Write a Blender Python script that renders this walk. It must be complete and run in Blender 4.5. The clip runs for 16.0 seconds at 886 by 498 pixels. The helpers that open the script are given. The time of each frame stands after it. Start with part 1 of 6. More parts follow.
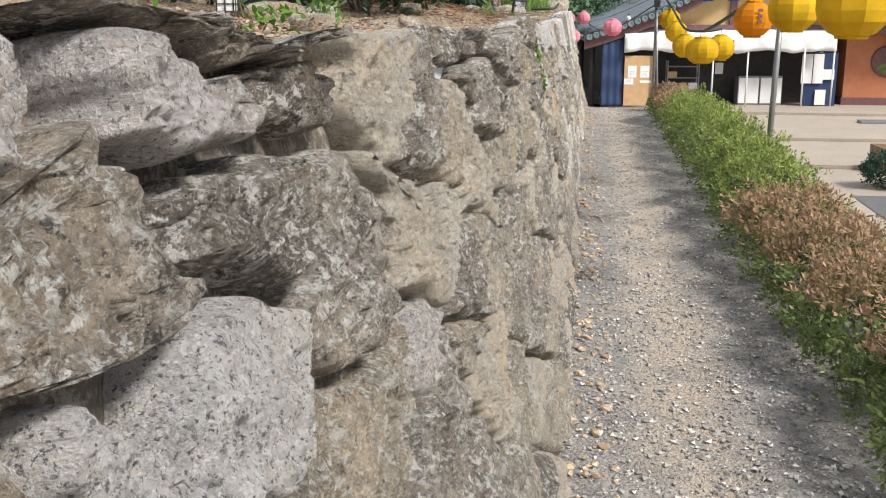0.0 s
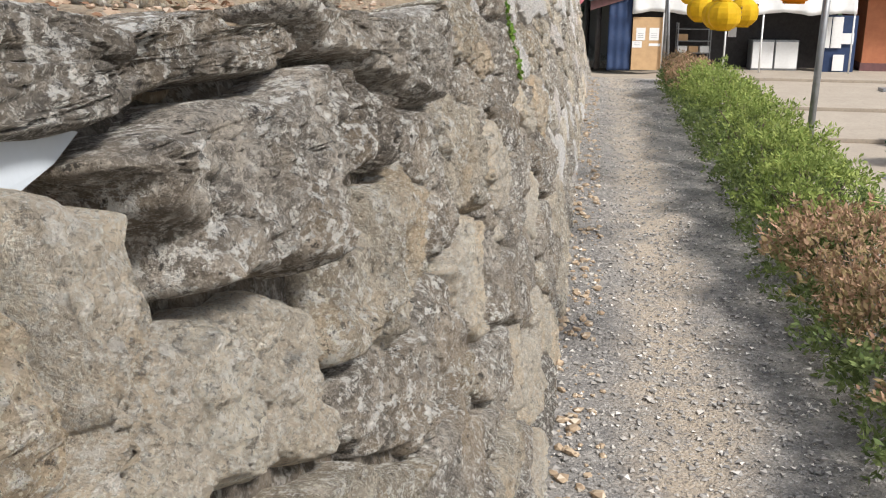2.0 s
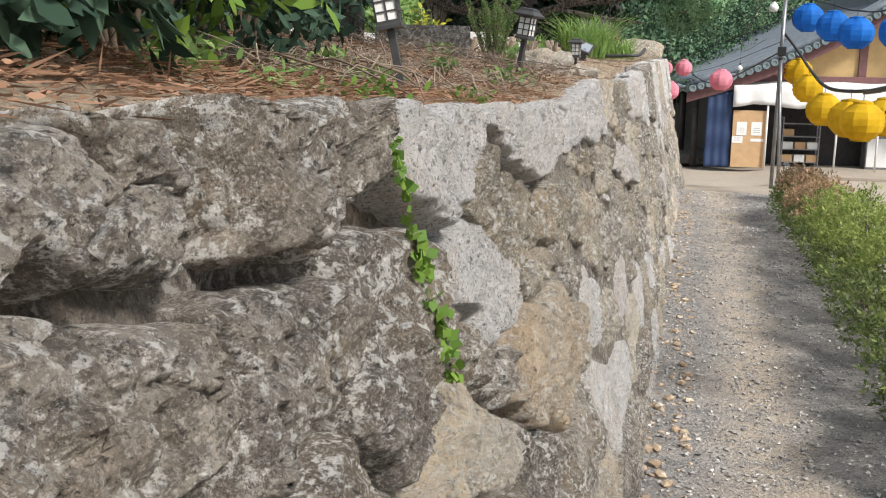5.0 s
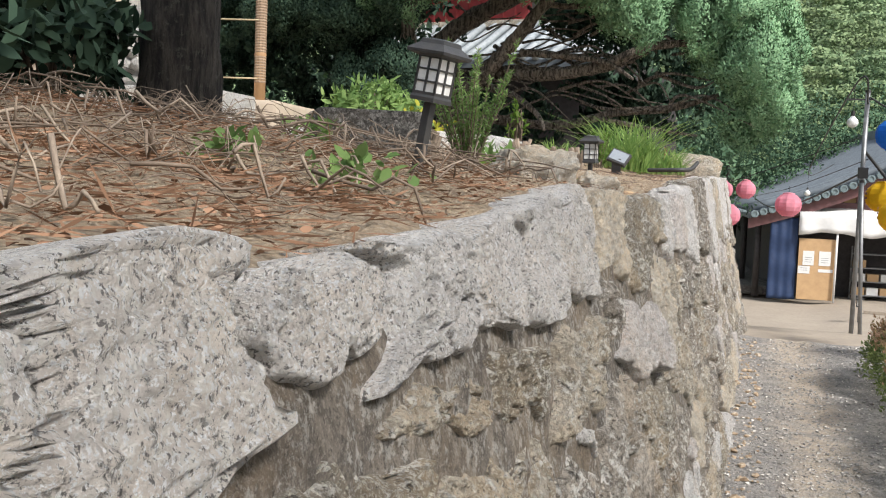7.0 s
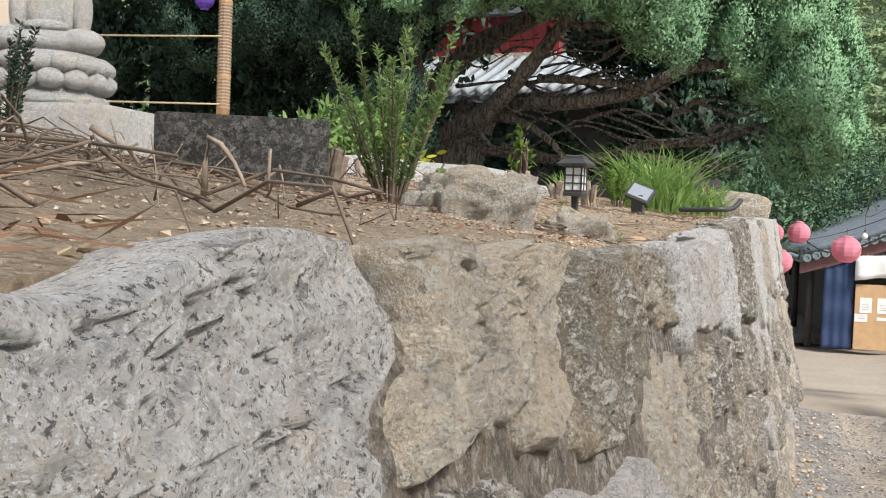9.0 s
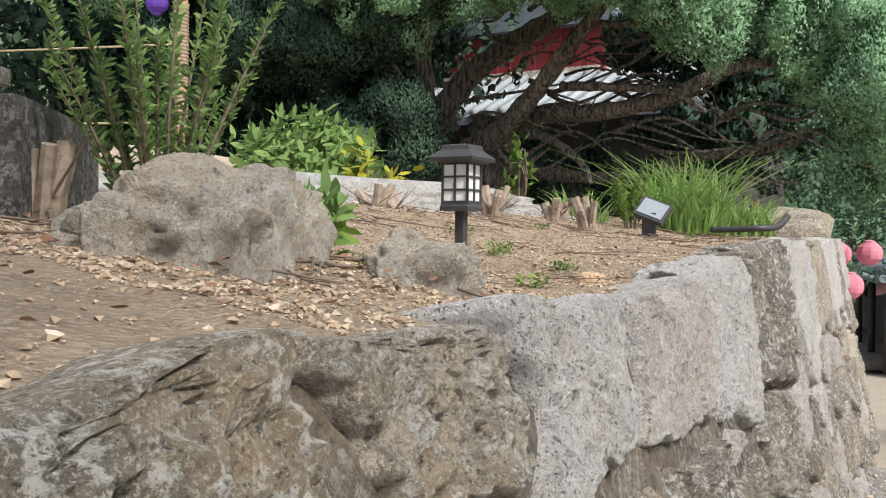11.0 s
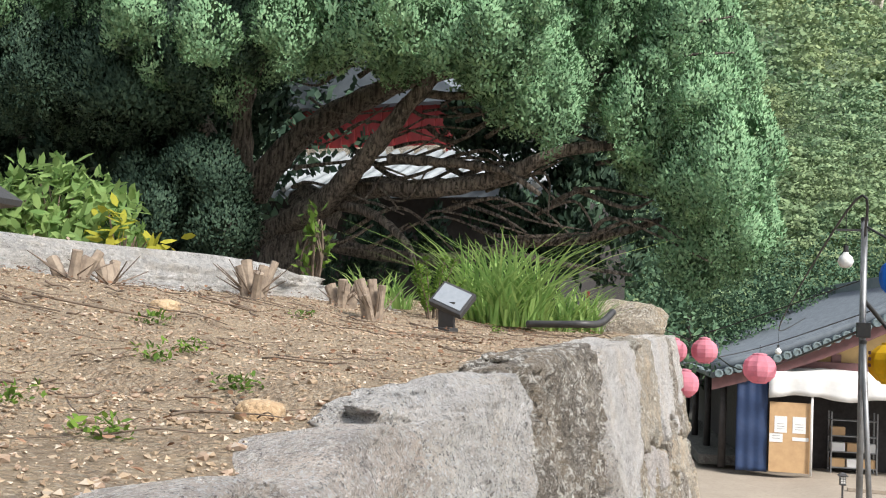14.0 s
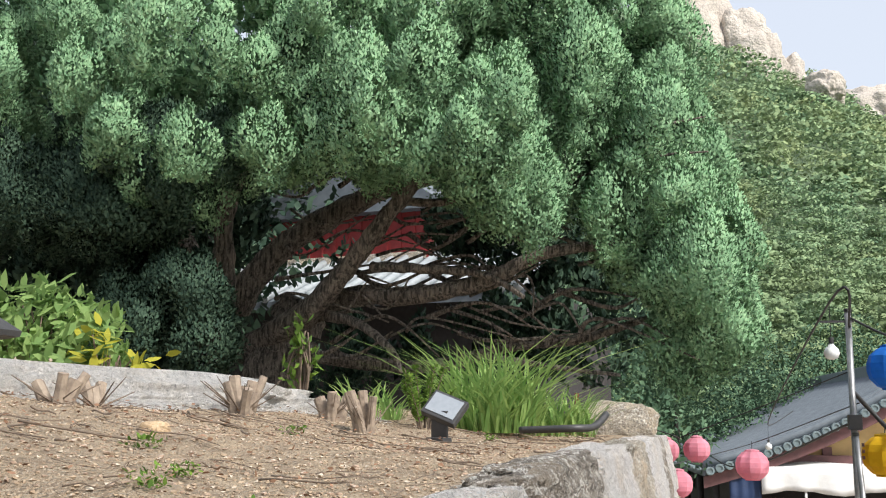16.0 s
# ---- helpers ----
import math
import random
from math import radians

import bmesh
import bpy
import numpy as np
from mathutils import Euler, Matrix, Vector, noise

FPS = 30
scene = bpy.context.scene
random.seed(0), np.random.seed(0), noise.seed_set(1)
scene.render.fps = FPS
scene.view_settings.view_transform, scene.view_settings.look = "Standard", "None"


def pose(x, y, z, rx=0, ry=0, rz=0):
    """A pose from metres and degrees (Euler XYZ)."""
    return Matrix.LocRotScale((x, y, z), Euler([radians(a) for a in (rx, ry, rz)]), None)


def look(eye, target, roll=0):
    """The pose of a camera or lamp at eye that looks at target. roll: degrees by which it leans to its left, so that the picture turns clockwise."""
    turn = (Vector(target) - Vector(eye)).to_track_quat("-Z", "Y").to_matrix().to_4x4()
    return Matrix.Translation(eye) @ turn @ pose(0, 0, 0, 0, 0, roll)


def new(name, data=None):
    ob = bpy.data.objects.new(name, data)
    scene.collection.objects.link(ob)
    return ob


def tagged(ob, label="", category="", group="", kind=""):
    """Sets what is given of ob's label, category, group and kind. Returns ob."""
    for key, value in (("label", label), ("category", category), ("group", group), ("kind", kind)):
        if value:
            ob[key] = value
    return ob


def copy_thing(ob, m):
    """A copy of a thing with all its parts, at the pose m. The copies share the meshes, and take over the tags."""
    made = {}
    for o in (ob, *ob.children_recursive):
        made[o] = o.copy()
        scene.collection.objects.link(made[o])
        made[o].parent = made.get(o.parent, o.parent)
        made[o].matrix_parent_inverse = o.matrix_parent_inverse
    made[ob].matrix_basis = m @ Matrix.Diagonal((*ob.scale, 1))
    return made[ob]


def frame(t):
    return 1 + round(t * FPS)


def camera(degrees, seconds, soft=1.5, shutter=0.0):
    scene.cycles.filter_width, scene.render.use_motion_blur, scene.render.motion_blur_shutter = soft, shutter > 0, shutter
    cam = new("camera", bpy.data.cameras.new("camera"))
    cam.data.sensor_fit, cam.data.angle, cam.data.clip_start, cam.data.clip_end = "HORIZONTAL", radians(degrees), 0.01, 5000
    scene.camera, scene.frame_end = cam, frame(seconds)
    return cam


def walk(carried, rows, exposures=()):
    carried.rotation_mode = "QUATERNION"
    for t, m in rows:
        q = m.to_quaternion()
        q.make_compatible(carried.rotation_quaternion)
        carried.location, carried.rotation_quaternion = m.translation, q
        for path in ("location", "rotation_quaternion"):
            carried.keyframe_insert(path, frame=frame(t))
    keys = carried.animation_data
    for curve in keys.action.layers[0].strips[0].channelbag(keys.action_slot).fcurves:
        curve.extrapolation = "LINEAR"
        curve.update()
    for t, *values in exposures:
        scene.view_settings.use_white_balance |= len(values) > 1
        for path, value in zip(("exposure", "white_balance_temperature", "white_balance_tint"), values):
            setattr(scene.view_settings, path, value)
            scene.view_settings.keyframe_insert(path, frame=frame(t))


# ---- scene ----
EXPOSURES = [(0.0, 0.0), (11.5, 0.02), (12.5, 0.09), (16.0, 0.07)]
cam = camera(47.5, 16.0, 1.1)
METRES, EYE, TILT, LEAN, TURN = 10.9, 1.65, -13.5, 0.0, 8.0
ROWS = [
    (0.0, 0.0, 0.0, 0.0, 0.0, 0.0, -0.0),
    (0.5, 0.0096, 0.0345, 0.0081, -1.66, -1.16, 0.2),
    (1.0, 0.0111, 0.0713, 0.0171, -1.83, -1.72, 0.11),
    (1.5, 0.0193, 0.115, 0.0241, -0.91, -2.17, -0.22),
    (2.0, 0.0273, 0.1526, 0.0354, 0.28, -2.29, -0.52),
    (2.5, 0.0313, 0.1987, 0.0476, 0.96, -2.3, -0.56),
    (3.0, 0.0384, 0.2428, 0.0548, 1.24, -2.28, -0.59),
    (3.5, 0.049, 0.2784, 0.0662, 1.93, -2.07, -0.64),
    (4.0, 0.0517, 0.3216, 0.077, 3.18, -1.61, -0.93),
    (4.5, 0.0549, 0.36, 0.0818, 4.54, -0.2, -1.49),
    (5.0, 0.0649, 0.4045, 0.0971, 5.44, 2.3, -2.21),
    (7.5, 0.0953, 0.6451, 0.1458, 9.19, 9.45, -4.64),
    (8.0, 0.1031, 0.6772, 0.1566, 9.89, 9.92, -4.88),
    (8.5, 0.1052, 0.7151, 0.1639, 10.48, 10.58, -4.94),
    (9.0, 0.1056, 0.7469, 0.1706, 11.0, 11.03, -4.8),
    (11.5, 0.1341, 0.9015, 0.2095, 15.44, 13.12, -4.34),
    (12.0, 0.1368, 0.9344, 0.2209, 15.16, 14.62, -4.26),
    (12.5, 0.1378, 0.9456, 0.225, 13.35, 16.18, -4.29),
    (13.0, 0.1406, 0.9488, 0.225, 10.93, 17.07, -4.35),
    (13.5, 0.1411, 0.9488, 0.2247, 8.4, 17.53, -4.47),
    (14.0, 0.1419, 0.9495, 0.2247, 6.46, 17.5, -4.46),
    (14.5, 0.1408, 0.9489, 0.2248, 5.29, 17.45, -4.29),
    (15.0, 0.1392, 0.9494, 0.2245, 4.97, 17.93, -3.98),
    (15.5, 0.1388, 0.951, 0.2248, 5.34, 19.71, -3.23),
    (16.0, 0.1387, 0.9507, 0.2261, 6.13, 23.48, -2.16),
]
walk(cam, [(t, pose(0, 0, EYE, TILT, LEAN, TURN) @ pose(METRES * x, METRES * y, METRES * z, 90 + pitch, roll, yaw)) for t, x, y, z, yaw, pitch, roll in ROWS], EXPOSURES)

# ---- light: bright haze, a soft sun from behind and to the right ----
world = bpy.data.worlds.new("world")
scene.world = world
world.use_nodes = True
wn = world.node_tree
sky = wn.nodes.new("ShaderNodeTexSky")
sky.sky_type, sky.sun_disc = "NISHITA", False
sky.sun_elevation, sky.sun_rotation = radians(46), radians(121)
sky.air_density, sky.dust_density, sky.ozone_density = 1.2, 4.0, 1.0
haze = wn.nodes.new("ShaderNodeMix")
haze.data_type = "RGBA"
haze.inputs["Factor"].default_value = 0.6
haze.inputs["B"].default_value = (8.4, 8.9, 9.9, 1)
wn.links.new(sky.outputs["Color"], haze.inputs["A"])
wn.links.new(haze.outputs["Result"], wn.nodes["Background"].inputs["Color"])
wn.nodes["Background"].inputs["Strength"].default_value = 0.125
sun = new("sun", bpy.data.lights.new("sun", "SUN"))
sun.data.energy, sun.data.angle, sun.data.color = 4.8, radians(11), (1.0, 0.965, 0.92)
sun.matrix_world = look((7.6, -4.6, 9.2), (0, 0, 0))

# ---- materials ----
class Nodes:
    def __init__(self, name):
        self.m = bpy.data.materials.new(name)
        self.m.use_nodes = True
        self.t = self.m.node_tree
        self.b = self.t.nodes["Principled BSDF"]
        co = self.t.nodes.new("ShaderNodeTexCoord")
        info = self.t.nodes.new("ShaderNodeObjectInfo")
        mul = self.op("MULTIPLY", info.outputs["Random"], 41.0)
        add = self.t.nodes.new("ShaderNodeVectorMath")
        add.operation = "ADD"
        self.link(co.outputs["Object"], add.inputs[0])
        self.link(mul, add.inputs[1])
        self.co, self.rand = add.outputs[0], info.outputs["Random"]

    def link(self, a, b):
        self.t.links.new(a, b)

    def op(self, kind, a, b=0.0, c=None):
        n = self.t.nodes.new("ShaderNodeMath")
        n.operation = kind
        for i, v in enumerate((a, b, c)):
            if v is None:
                continue
            if hasattr(v, "links"):
                self.link(v, n.inputs[i])
            else:
                n.inputs[i].default_value = v
        return n.outputs[0]

    def scaled(self, s):
        n = self.t.nodes.new("ShaderNodeMapping")
        n.inputs["Scale"].default_value = s
        self.link(self.co, n.inputs["Vector"])
        return n.outputs[0]

    def noise(self, scale, detail=5.0, rough=0.6, stretch=None):
        n = self.t.nodes.new("ShaderNodeTexNoise")
        n.inputs["Scale"].default_value, n.inputs["Detail"].default_value, n.inputs["Roughness"].default_value = scale, detail, rough
        self.link(self.scaled(stretch) if stretch else self.co, n.inputs["Vector"])
        return n.outputs["Fac"]

    def cells(self, scale, feature="F1", out="Distance"):
        n = self.t.nodes.new("ShaderNodeTexVoronoi")
        n.feature = feature
        n.inputs["Scale"].default_value = scale
        self.link(self.co, n.inputs["Vector"])
        return n.outputs[out]

    def step(self, v, lo, hi):
        n = self.t.nodes.new("ShaderNodeMapRange")
        n.inputs["From Min"].default_value, n.inputs["From Max"].default_value = lo, hi
        self.link(v, n.inputs["Value"])
        return n.outputs[0]

    def mix(self, f, a, b, blend="MIX"):
        n = self.t.nodes.new("ShaderNodeMix")
        n.data_type, n.blend_type = "RGBA", blend
        for key, v in (("Factor", f), ("A", a), ("B", b)):
            sock = [i for i in n.inputs if i.name == key and (i.type == "RGBA" or key == "Factor" and i.type == "VALUE")][0]
            if hasattr(v, "links"):
                self.link(v, sock)
            else:
                sock.default_value = v if key == "Factor" else (*v, 1)
        return [o for o in n.outputs if o.type == "RGBA"][0]

    def done(self, color, rough=0.8, height=None, bump=0.3, dist=0.01, metal=0.0):
        if hasattr(color, "links"):
            self.link(color, self.b.inputs["Base Color"])
        else:
            self.b.inputs["Base Color"].default_value = (*color, 1)
        if hasattr(rough, "links"):
            self.link(rough, self.b.inputs["Roughness"])
        else:
            self.b.inputs["Roughness"].default_value = rough
        self.b.inputs["Metallic"].default_value = metal
        if height is not None:
            n = self.t.nodes.new("ShaderNodeBump")
            n.inputs["Strength"].default_value, n.inputs["Distance"].default_value = bump, dist
            self.link(height, n.inputs["Height"])
            self.link(n.outputs[0], self.b.inputs["Normal"])
        return self.m


def rock(name, light, dark, crystal=0.5, lichen=0.5, stain=0.45, rust=0.0, pits=0.6):
    """Weathered stone: cloudy tones, mineral crystals, crusts of pale lichen, dark run-off, chips, and pits with their
    shade painted in.
    """
    n = Nodes(name)
    cloud = n.step(n.noise(6.5, 8, 0.7), 0.40, 0.60)
    col = n.mix(cloud, dark, light)
    col = n.mix(n.step(n.rand, 0.55, 1.0), col, tuple(v * 0.62 for v in dark), "MIX") if stain > 0.25 else n.mix(n.op("MULTIPLY", n.rand, 0.5), col, dark)
    patch = n.step(n.noise(40, 9, 0.75), 0.53, 0.45)
    col = n.mix(n.op("MULTIPLY", patch, 0.2 + 1.2 * stain), col, tuple(v * 0.42 for v in dark))
    warm = tuple(c * k for c, k in zip(light, (1.02, 0.84, 0.60)))
    col = n.mix(n.op("MULTIPLY", n.step(n.noise(3.1, 6, 0.65), 0.46, 0.66), 0.3 + rust), col, warm)
    col = n.mix(n.op("MULTIPLY", n.step(n.noise(11, 10, 0.74), 0.51, 0.60), stain), col, (0.085, 0.078, 0.07))
    crust = n.op("MULTIPLY", n.step(n.noise(52, 9, 0.76), 0.505, 0.545), n.step(n.noise(7.5, 7, 0.72), 0.43, 0.51))
    col = n.mix(n.op("MULTIPLY", crust, lichen), col, (0.95, 0.92, 0.86))
    white, black = n.noise(200, 4, 0.75), n.noise(170, 4, 0.75, (1.0, 1.15, 0.9))
    col = n.mix(n.op("MULTIPLY", n.step(white, 0.53, 0.58), crystal), col, tuple(min(1.0, v * 1.2 + 0.12) for v in light))
    col = n.mix(n.op("MULTIPLY", n.step(black, 0.57, 0.61), crystal), col, tuple(v * 0.24 for v in dark))
    # hollows and pits: the shade inside them is put into the colour too
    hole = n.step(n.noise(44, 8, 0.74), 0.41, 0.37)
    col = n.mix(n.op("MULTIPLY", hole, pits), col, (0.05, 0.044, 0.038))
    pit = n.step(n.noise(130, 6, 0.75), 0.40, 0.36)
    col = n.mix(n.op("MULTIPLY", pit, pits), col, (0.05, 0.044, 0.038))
    h = n.op("ADD", n.op("MULTIPLY", n.noise(30, 10, 0.74), 1.3), n.op("MULTIPLY", n.noise(110, 6, 0.8), 0.5))
    h = n.op("ADD", h, n.op("MULTIPLY", n.op("SUBTRACT", crust, n.op("ADD", pit, n.op("MULTIPLY", hole, 2.0))), 0.2))
    h = n.op("ADD", h, n.op("MULTIPLY", white, 0.12))
    return n.done(col, 0.9, h, 1.0, 0.036)


def earth(name, a, b, c, scale=6.0, bump=0.6, dist=0.02, rough=0.95):
    n = Nodes(name)
    col = n.mix(n.step(n.noise(scale, 7, 0.65), 0.35, 0.65), a, b)
    col = n.mix(n.op("MULTIPLY", n.step(n.noise(scale * 9, 5, 0.7), 0.5, 0.65), 0.8), col, c)
    h = n.op("ADD", n.noise(scale * 5, 8, 0.7), n.op("MULTIPLY", n.cells(scale * 12), -0.5))
    return n.done(col, rough, h, bump, dist)


def plain(name, a, b=None, scale=12.0, rough=0.6, bump=0.1, metal=0.0, spread=0.0):
    """A painted, plastic, cloth or metal surface with slight dirt."""
    n = Nodes(name)
    b = b or tuple(v * 0.8 for v in a)
    col = n.mix(n.step(n.noise(scale, 6, 0.6), 0.35, 0.7), a, b)
    if spread:
        col = n.mix(n.op("MULTIPLY", n.rand, spread), col, tuple(v * 0.55 for v in a))
    r = n.op("ADD", n.op("MULTIPLY", n.noise(scale * 2, 4), 0.2), rough - 0.1)
    return n.done(col, r, n.noise(scale * 5, 5), bump, 0.005, metal)


def leaf(name, light, dark, back=0.35, rough=0.5, drift=3.2, tint=None):
    """Leaves: tone by leaf, light shining through."""
    n = Nodes(name)
    geo = n.t.nodes.new("ShaderNodeNewGeometry")
    col = n.mix(geo.outputs["Random Per Island"], dark, light)
    col = n.mix(n.op("MULTIPLY", n.step(n.noise(drift, 4), 0.42, 0.62), 0.6), col, tint or tuple(v * 0.6 for v in dark))
    n.done(col, rough)
    n.b.inputs["Specular IOR Level"].default_value = 0.08
    tr = n.t.nodes.new("ShaderNodeBsdfTranslucent")
    n.link(col, tr.inputs["Color"])
    mx = n.t.nodes.new("ShaderNodeMixShader")
    mx.inputs[0].default_value = back
    n.link(n.b.outputs[0], mx.inputs[1])
    n.link(tr.outputs[0], mx.inputs[2])
    n.link(mx.outputs[0], n.t.nodes["Material Output"].inputs["Surface"])
    return n.m


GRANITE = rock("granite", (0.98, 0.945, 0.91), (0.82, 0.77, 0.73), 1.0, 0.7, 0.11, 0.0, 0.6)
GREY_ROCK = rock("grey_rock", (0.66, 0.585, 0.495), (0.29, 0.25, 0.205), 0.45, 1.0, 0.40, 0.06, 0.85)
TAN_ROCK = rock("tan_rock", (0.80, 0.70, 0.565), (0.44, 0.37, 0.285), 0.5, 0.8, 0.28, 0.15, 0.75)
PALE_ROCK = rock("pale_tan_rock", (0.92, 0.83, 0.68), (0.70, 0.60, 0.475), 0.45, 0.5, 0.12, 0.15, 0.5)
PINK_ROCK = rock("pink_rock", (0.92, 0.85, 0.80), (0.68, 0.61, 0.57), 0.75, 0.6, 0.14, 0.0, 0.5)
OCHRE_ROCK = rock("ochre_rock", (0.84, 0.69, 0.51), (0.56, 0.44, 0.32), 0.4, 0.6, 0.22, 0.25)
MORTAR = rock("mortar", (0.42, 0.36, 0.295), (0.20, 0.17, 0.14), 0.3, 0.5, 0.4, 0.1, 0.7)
SOIL = earth("soil", (0.52, 0.40, 0.27), (0.33, 0.245, 0.165), (0.64, 0.545, 0.42), 11.0, 1.0, 0.03)
def gravel_bed():
    """Grey gravel fines with a sandy worn strip along the middle."""
    n = Nodes("gravel_path")
    col = n.mix(n.step(n.noise(9, 8, 0.7), 0.38, 0.62), (0.21, 0.20, 0.19), (0.36, 0.335, 0.305))
    sep = n.t.nodes.new("ShaderNodeSeparateXYZ")
    raw = n.t.nodes.new("ShaderNodeTexCoord")
    n.link(raw.outputs["Object"], sep.inputs[0])
    away = n.op("ABSOLUTE", n.op("SUBTRACT", n.op("ADD", sep.outputs[0], n.op("MULTIPLY", n.noise(1.6, 5), 0.5)), 0.72))
    sand = n.op("MULTIPLY", n.step(away, 0.30, 0.08), n.step(n.noise(5, 7, 0.7), 0.34, 0.52))
    col = n.mix(n.op("MULTIPLY", sand, 0.85), col, (0.52, 0.43, 0.33))
    col = n.mix(n.op("MULTIPLY", n.step(n.noise(60, 5, 0.75), 0.54, 0.62), 0.7), col, (0.52, 0.50, 0.47))
    col = n.mix(n.op("MULTIPLY", n.step(n.noise(45, 5, 0.75), 0.44, 0.36), 0.8), col, (0.07, 0.07, 0.072))
    return n.done(col, 0.95, n.op("ADD", n.noise(55, 6, 0.75), n.op("MULTIPLY", n.cells(70), -0.6)), 1.0, 0.02)


def bark(name, k):
    """Dark fissured bark in upright ridges with paler lichen flecks."""
    n = Nodes(name)
    ridge = n.noise(34, 8, 0.7, (1, 1, 0.16))
    col = n.mix(n.step(ridge, 0.42, 0.60), (0.018 * k, 0.016 * k, 0.0135 * k), (0.115 * k, 0.098 * k, 0.082 * k))
    col = n.mix(n.op("MULTIPLY", n.step(n.noise(40, 6, 0.7), 0.56, 0.64), 0.5), col, (0.19 * k, 0.18 * k, 0.145 * k))
    return n.done(col, 0.95, ridge, 1.0, 0.05)


def pieces(name, a, b, c, rough=0.85):
    """Loose stones, each with a tone of its own."""
    n = Nodes(name)
    geo = n.t.nodes.new("ShaderNodeNewGeometry")
    col = n.mix(geo.outputs["Random Per Island"], a, b)
    col = n.mix(n.step(geo.outputs["Random Per Island"], 0.8, 0.9), col, c)
    return n.done(n.mix(n.op("MULTIPLY", n.noise(60, 4), 0.4), col, tuple(v * 0.5 for v in a)), rough)


GRAVEL = gravel_bed()
YARD = earth("yard_concrete", (0.37, 0.315, 0.25), (0.32, 0.27, 0.215), (0.27, 0.23, 0.19), 1.2, 0.25)
ASPHALT = earth("asphalt", (0.09, 0.09, 0.095), (0.12, 0.12, 0.12), (0.16, 0.16, 0.16), 4.0, 0.3)
PEBBLE = pieces("pebble", (0.18, 0.175, 0.17), (0.54, 0.505, 0.46), (0.76, 0.72, 0.66))
CHIP = pieces("soil_chip", (0.28, 0.20, 0.13), (0.58, 0.455, 0.315), (0.64, 0.56, 0.45))
SOIL_STONE = pieces("soil_stone", (0.27, 0.185, 0.125), (0.50, 0.375, 0.275), (0.58, 0.49, 0.40))
SANDSTONE = earth("sandstone", (0.56, 0.41, 0.25), (0.46, 0.31, 0.18), (0.66, 0.54, 0.38), 7.0, 0.7)
LITTER = leaf("dry_leaf", (0.42, 0.25, 0.16), (0.16, 0.09, 0.055), 0.15, 0.8)
TWIG = plain("twig", (0.20, 0.15, 0.11), (0.10, 0.075, 0.055), 20, 0.85, 0.5)
PALE_TWIG = plain("dry_stem", (0.36, 0.29, 0.22), (0.17, 0.13, 0.10), 30, 0.85, 0.5)
BARK = bark("bark", 0.62)
JUNIPER_BARK = bark("juniper_bark", 2.4)
JUNIPER = leaf("juniper_leaf", (0.33, 0.51, 0.29), (0.185, 0.345, 0.19), 0.12, 0.95)
# Near-black leaf; on shaded foliage the shade is put into this colour.
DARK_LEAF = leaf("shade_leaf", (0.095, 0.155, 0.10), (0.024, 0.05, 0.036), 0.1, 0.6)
AZALEA = leaf("azalea_leaf", (0.31, 0.37, 0.14), (0.11, 0.16, 0.06), 0.35)
AZALEA_TOP = leaf("azalea_top_leaf", (0.44, 0.49, 0.16), (0.20, 0.28, 0.07), 0.4)
AZALEA_RED = leaf("azalea_red_leaf", (0.54, 0.33, 0.24), (0.27, 0.22, 0.10), 0.3)
BRIGHT = leaf("bright_leaf", (0.34, 0.47, 0.17), (0.16, 0.28, 0.09), 0.4)
YELLOW_LEAF = leaf("yellow_leaf", (0.60, 0.55, 0.08), (0.42, 0.42, 0.06), 0.4)
BLADE = leaf("grass_blade", (0.44, 0.58, 0.20), (0.19, 0.35, 0.10), 0.4)
SLOPE_LEAF = leaf("slope_leaf", (0.16, 0.26, 0.15), (0.06, 0.12, 0.075), 0.15, 0.9)
WOODS = leaf("woods_leaf", (0.30, 0.42, 0.23), (0.11, 0.20, 0.115), 0.2, 0.7, 0.07, (0.33, 0.37, 0.17))
HILL_FLOOR = earth("hill_floor", (0.13, 0.19, 0.10), (0.07, 0.12, 0.06), (0.20, 0.24, 0.15), 0.6, 0.8, 0.3)
HILL_ROCK = earth("hill_rock", (0.60, 0.54, 0.47), (0.46, 0.41, 0.36), (0.30, 0.28, 0.25), 0.12, 0.8, 0.6)
BLACK = plain("black_plastic", (0.035, 0.035, 0.037), (0.055, 0.053, 0.05), 30, 0.45)
FROST = plain("frosted_pane", (0.85, 0.85, 0.83), (0.62, 0.61, 0.58), 20, 0.35)
ROOF = plain("roof_tile", (0.11, 0.13, 0.15), (0.16, 0.185, 0.205), 5, 0.55, 0.3)
ROOF_END = plain("tile_end", (0.20, 0.26, 0.27), (0.13, 0.17, 0.18), 9, 0.6)
PALE_TILE = plain("pale_roof_tile", (0.38, 0.42, 0.44), (0.26, 0.29, 0.31), 6, 0.6, 0.3)
PLUM = plain("plum_paint", (0.17, 0.075, 0.075), (0.12, 0.06, 0.06), 6, 0.6)
RED = plain("red_paint", (0.36, 0.045, 0.045), (0.25, 0.035, 0.035), 6, 0.6)
PLASTER = plain("ochre_plaster", (0.62, 0.44, 0.20), (0.52, 0.36, 0.17), 4, 0.85)
ORANGE_WALL = plain("orange_wall", (0.50, 0.19, 0.09), (0.42, 0.15, 0.075), 4, 0.8)
# Near-black timber: for walls standing in shade, the shade is in this colour.
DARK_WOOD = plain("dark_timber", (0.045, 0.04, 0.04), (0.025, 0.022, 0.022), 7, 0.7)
PLYWOOD = plain("plywood", (0.55, 0.36, 0.19), (0.47, 0.30, 0.155), 5, 0.7)
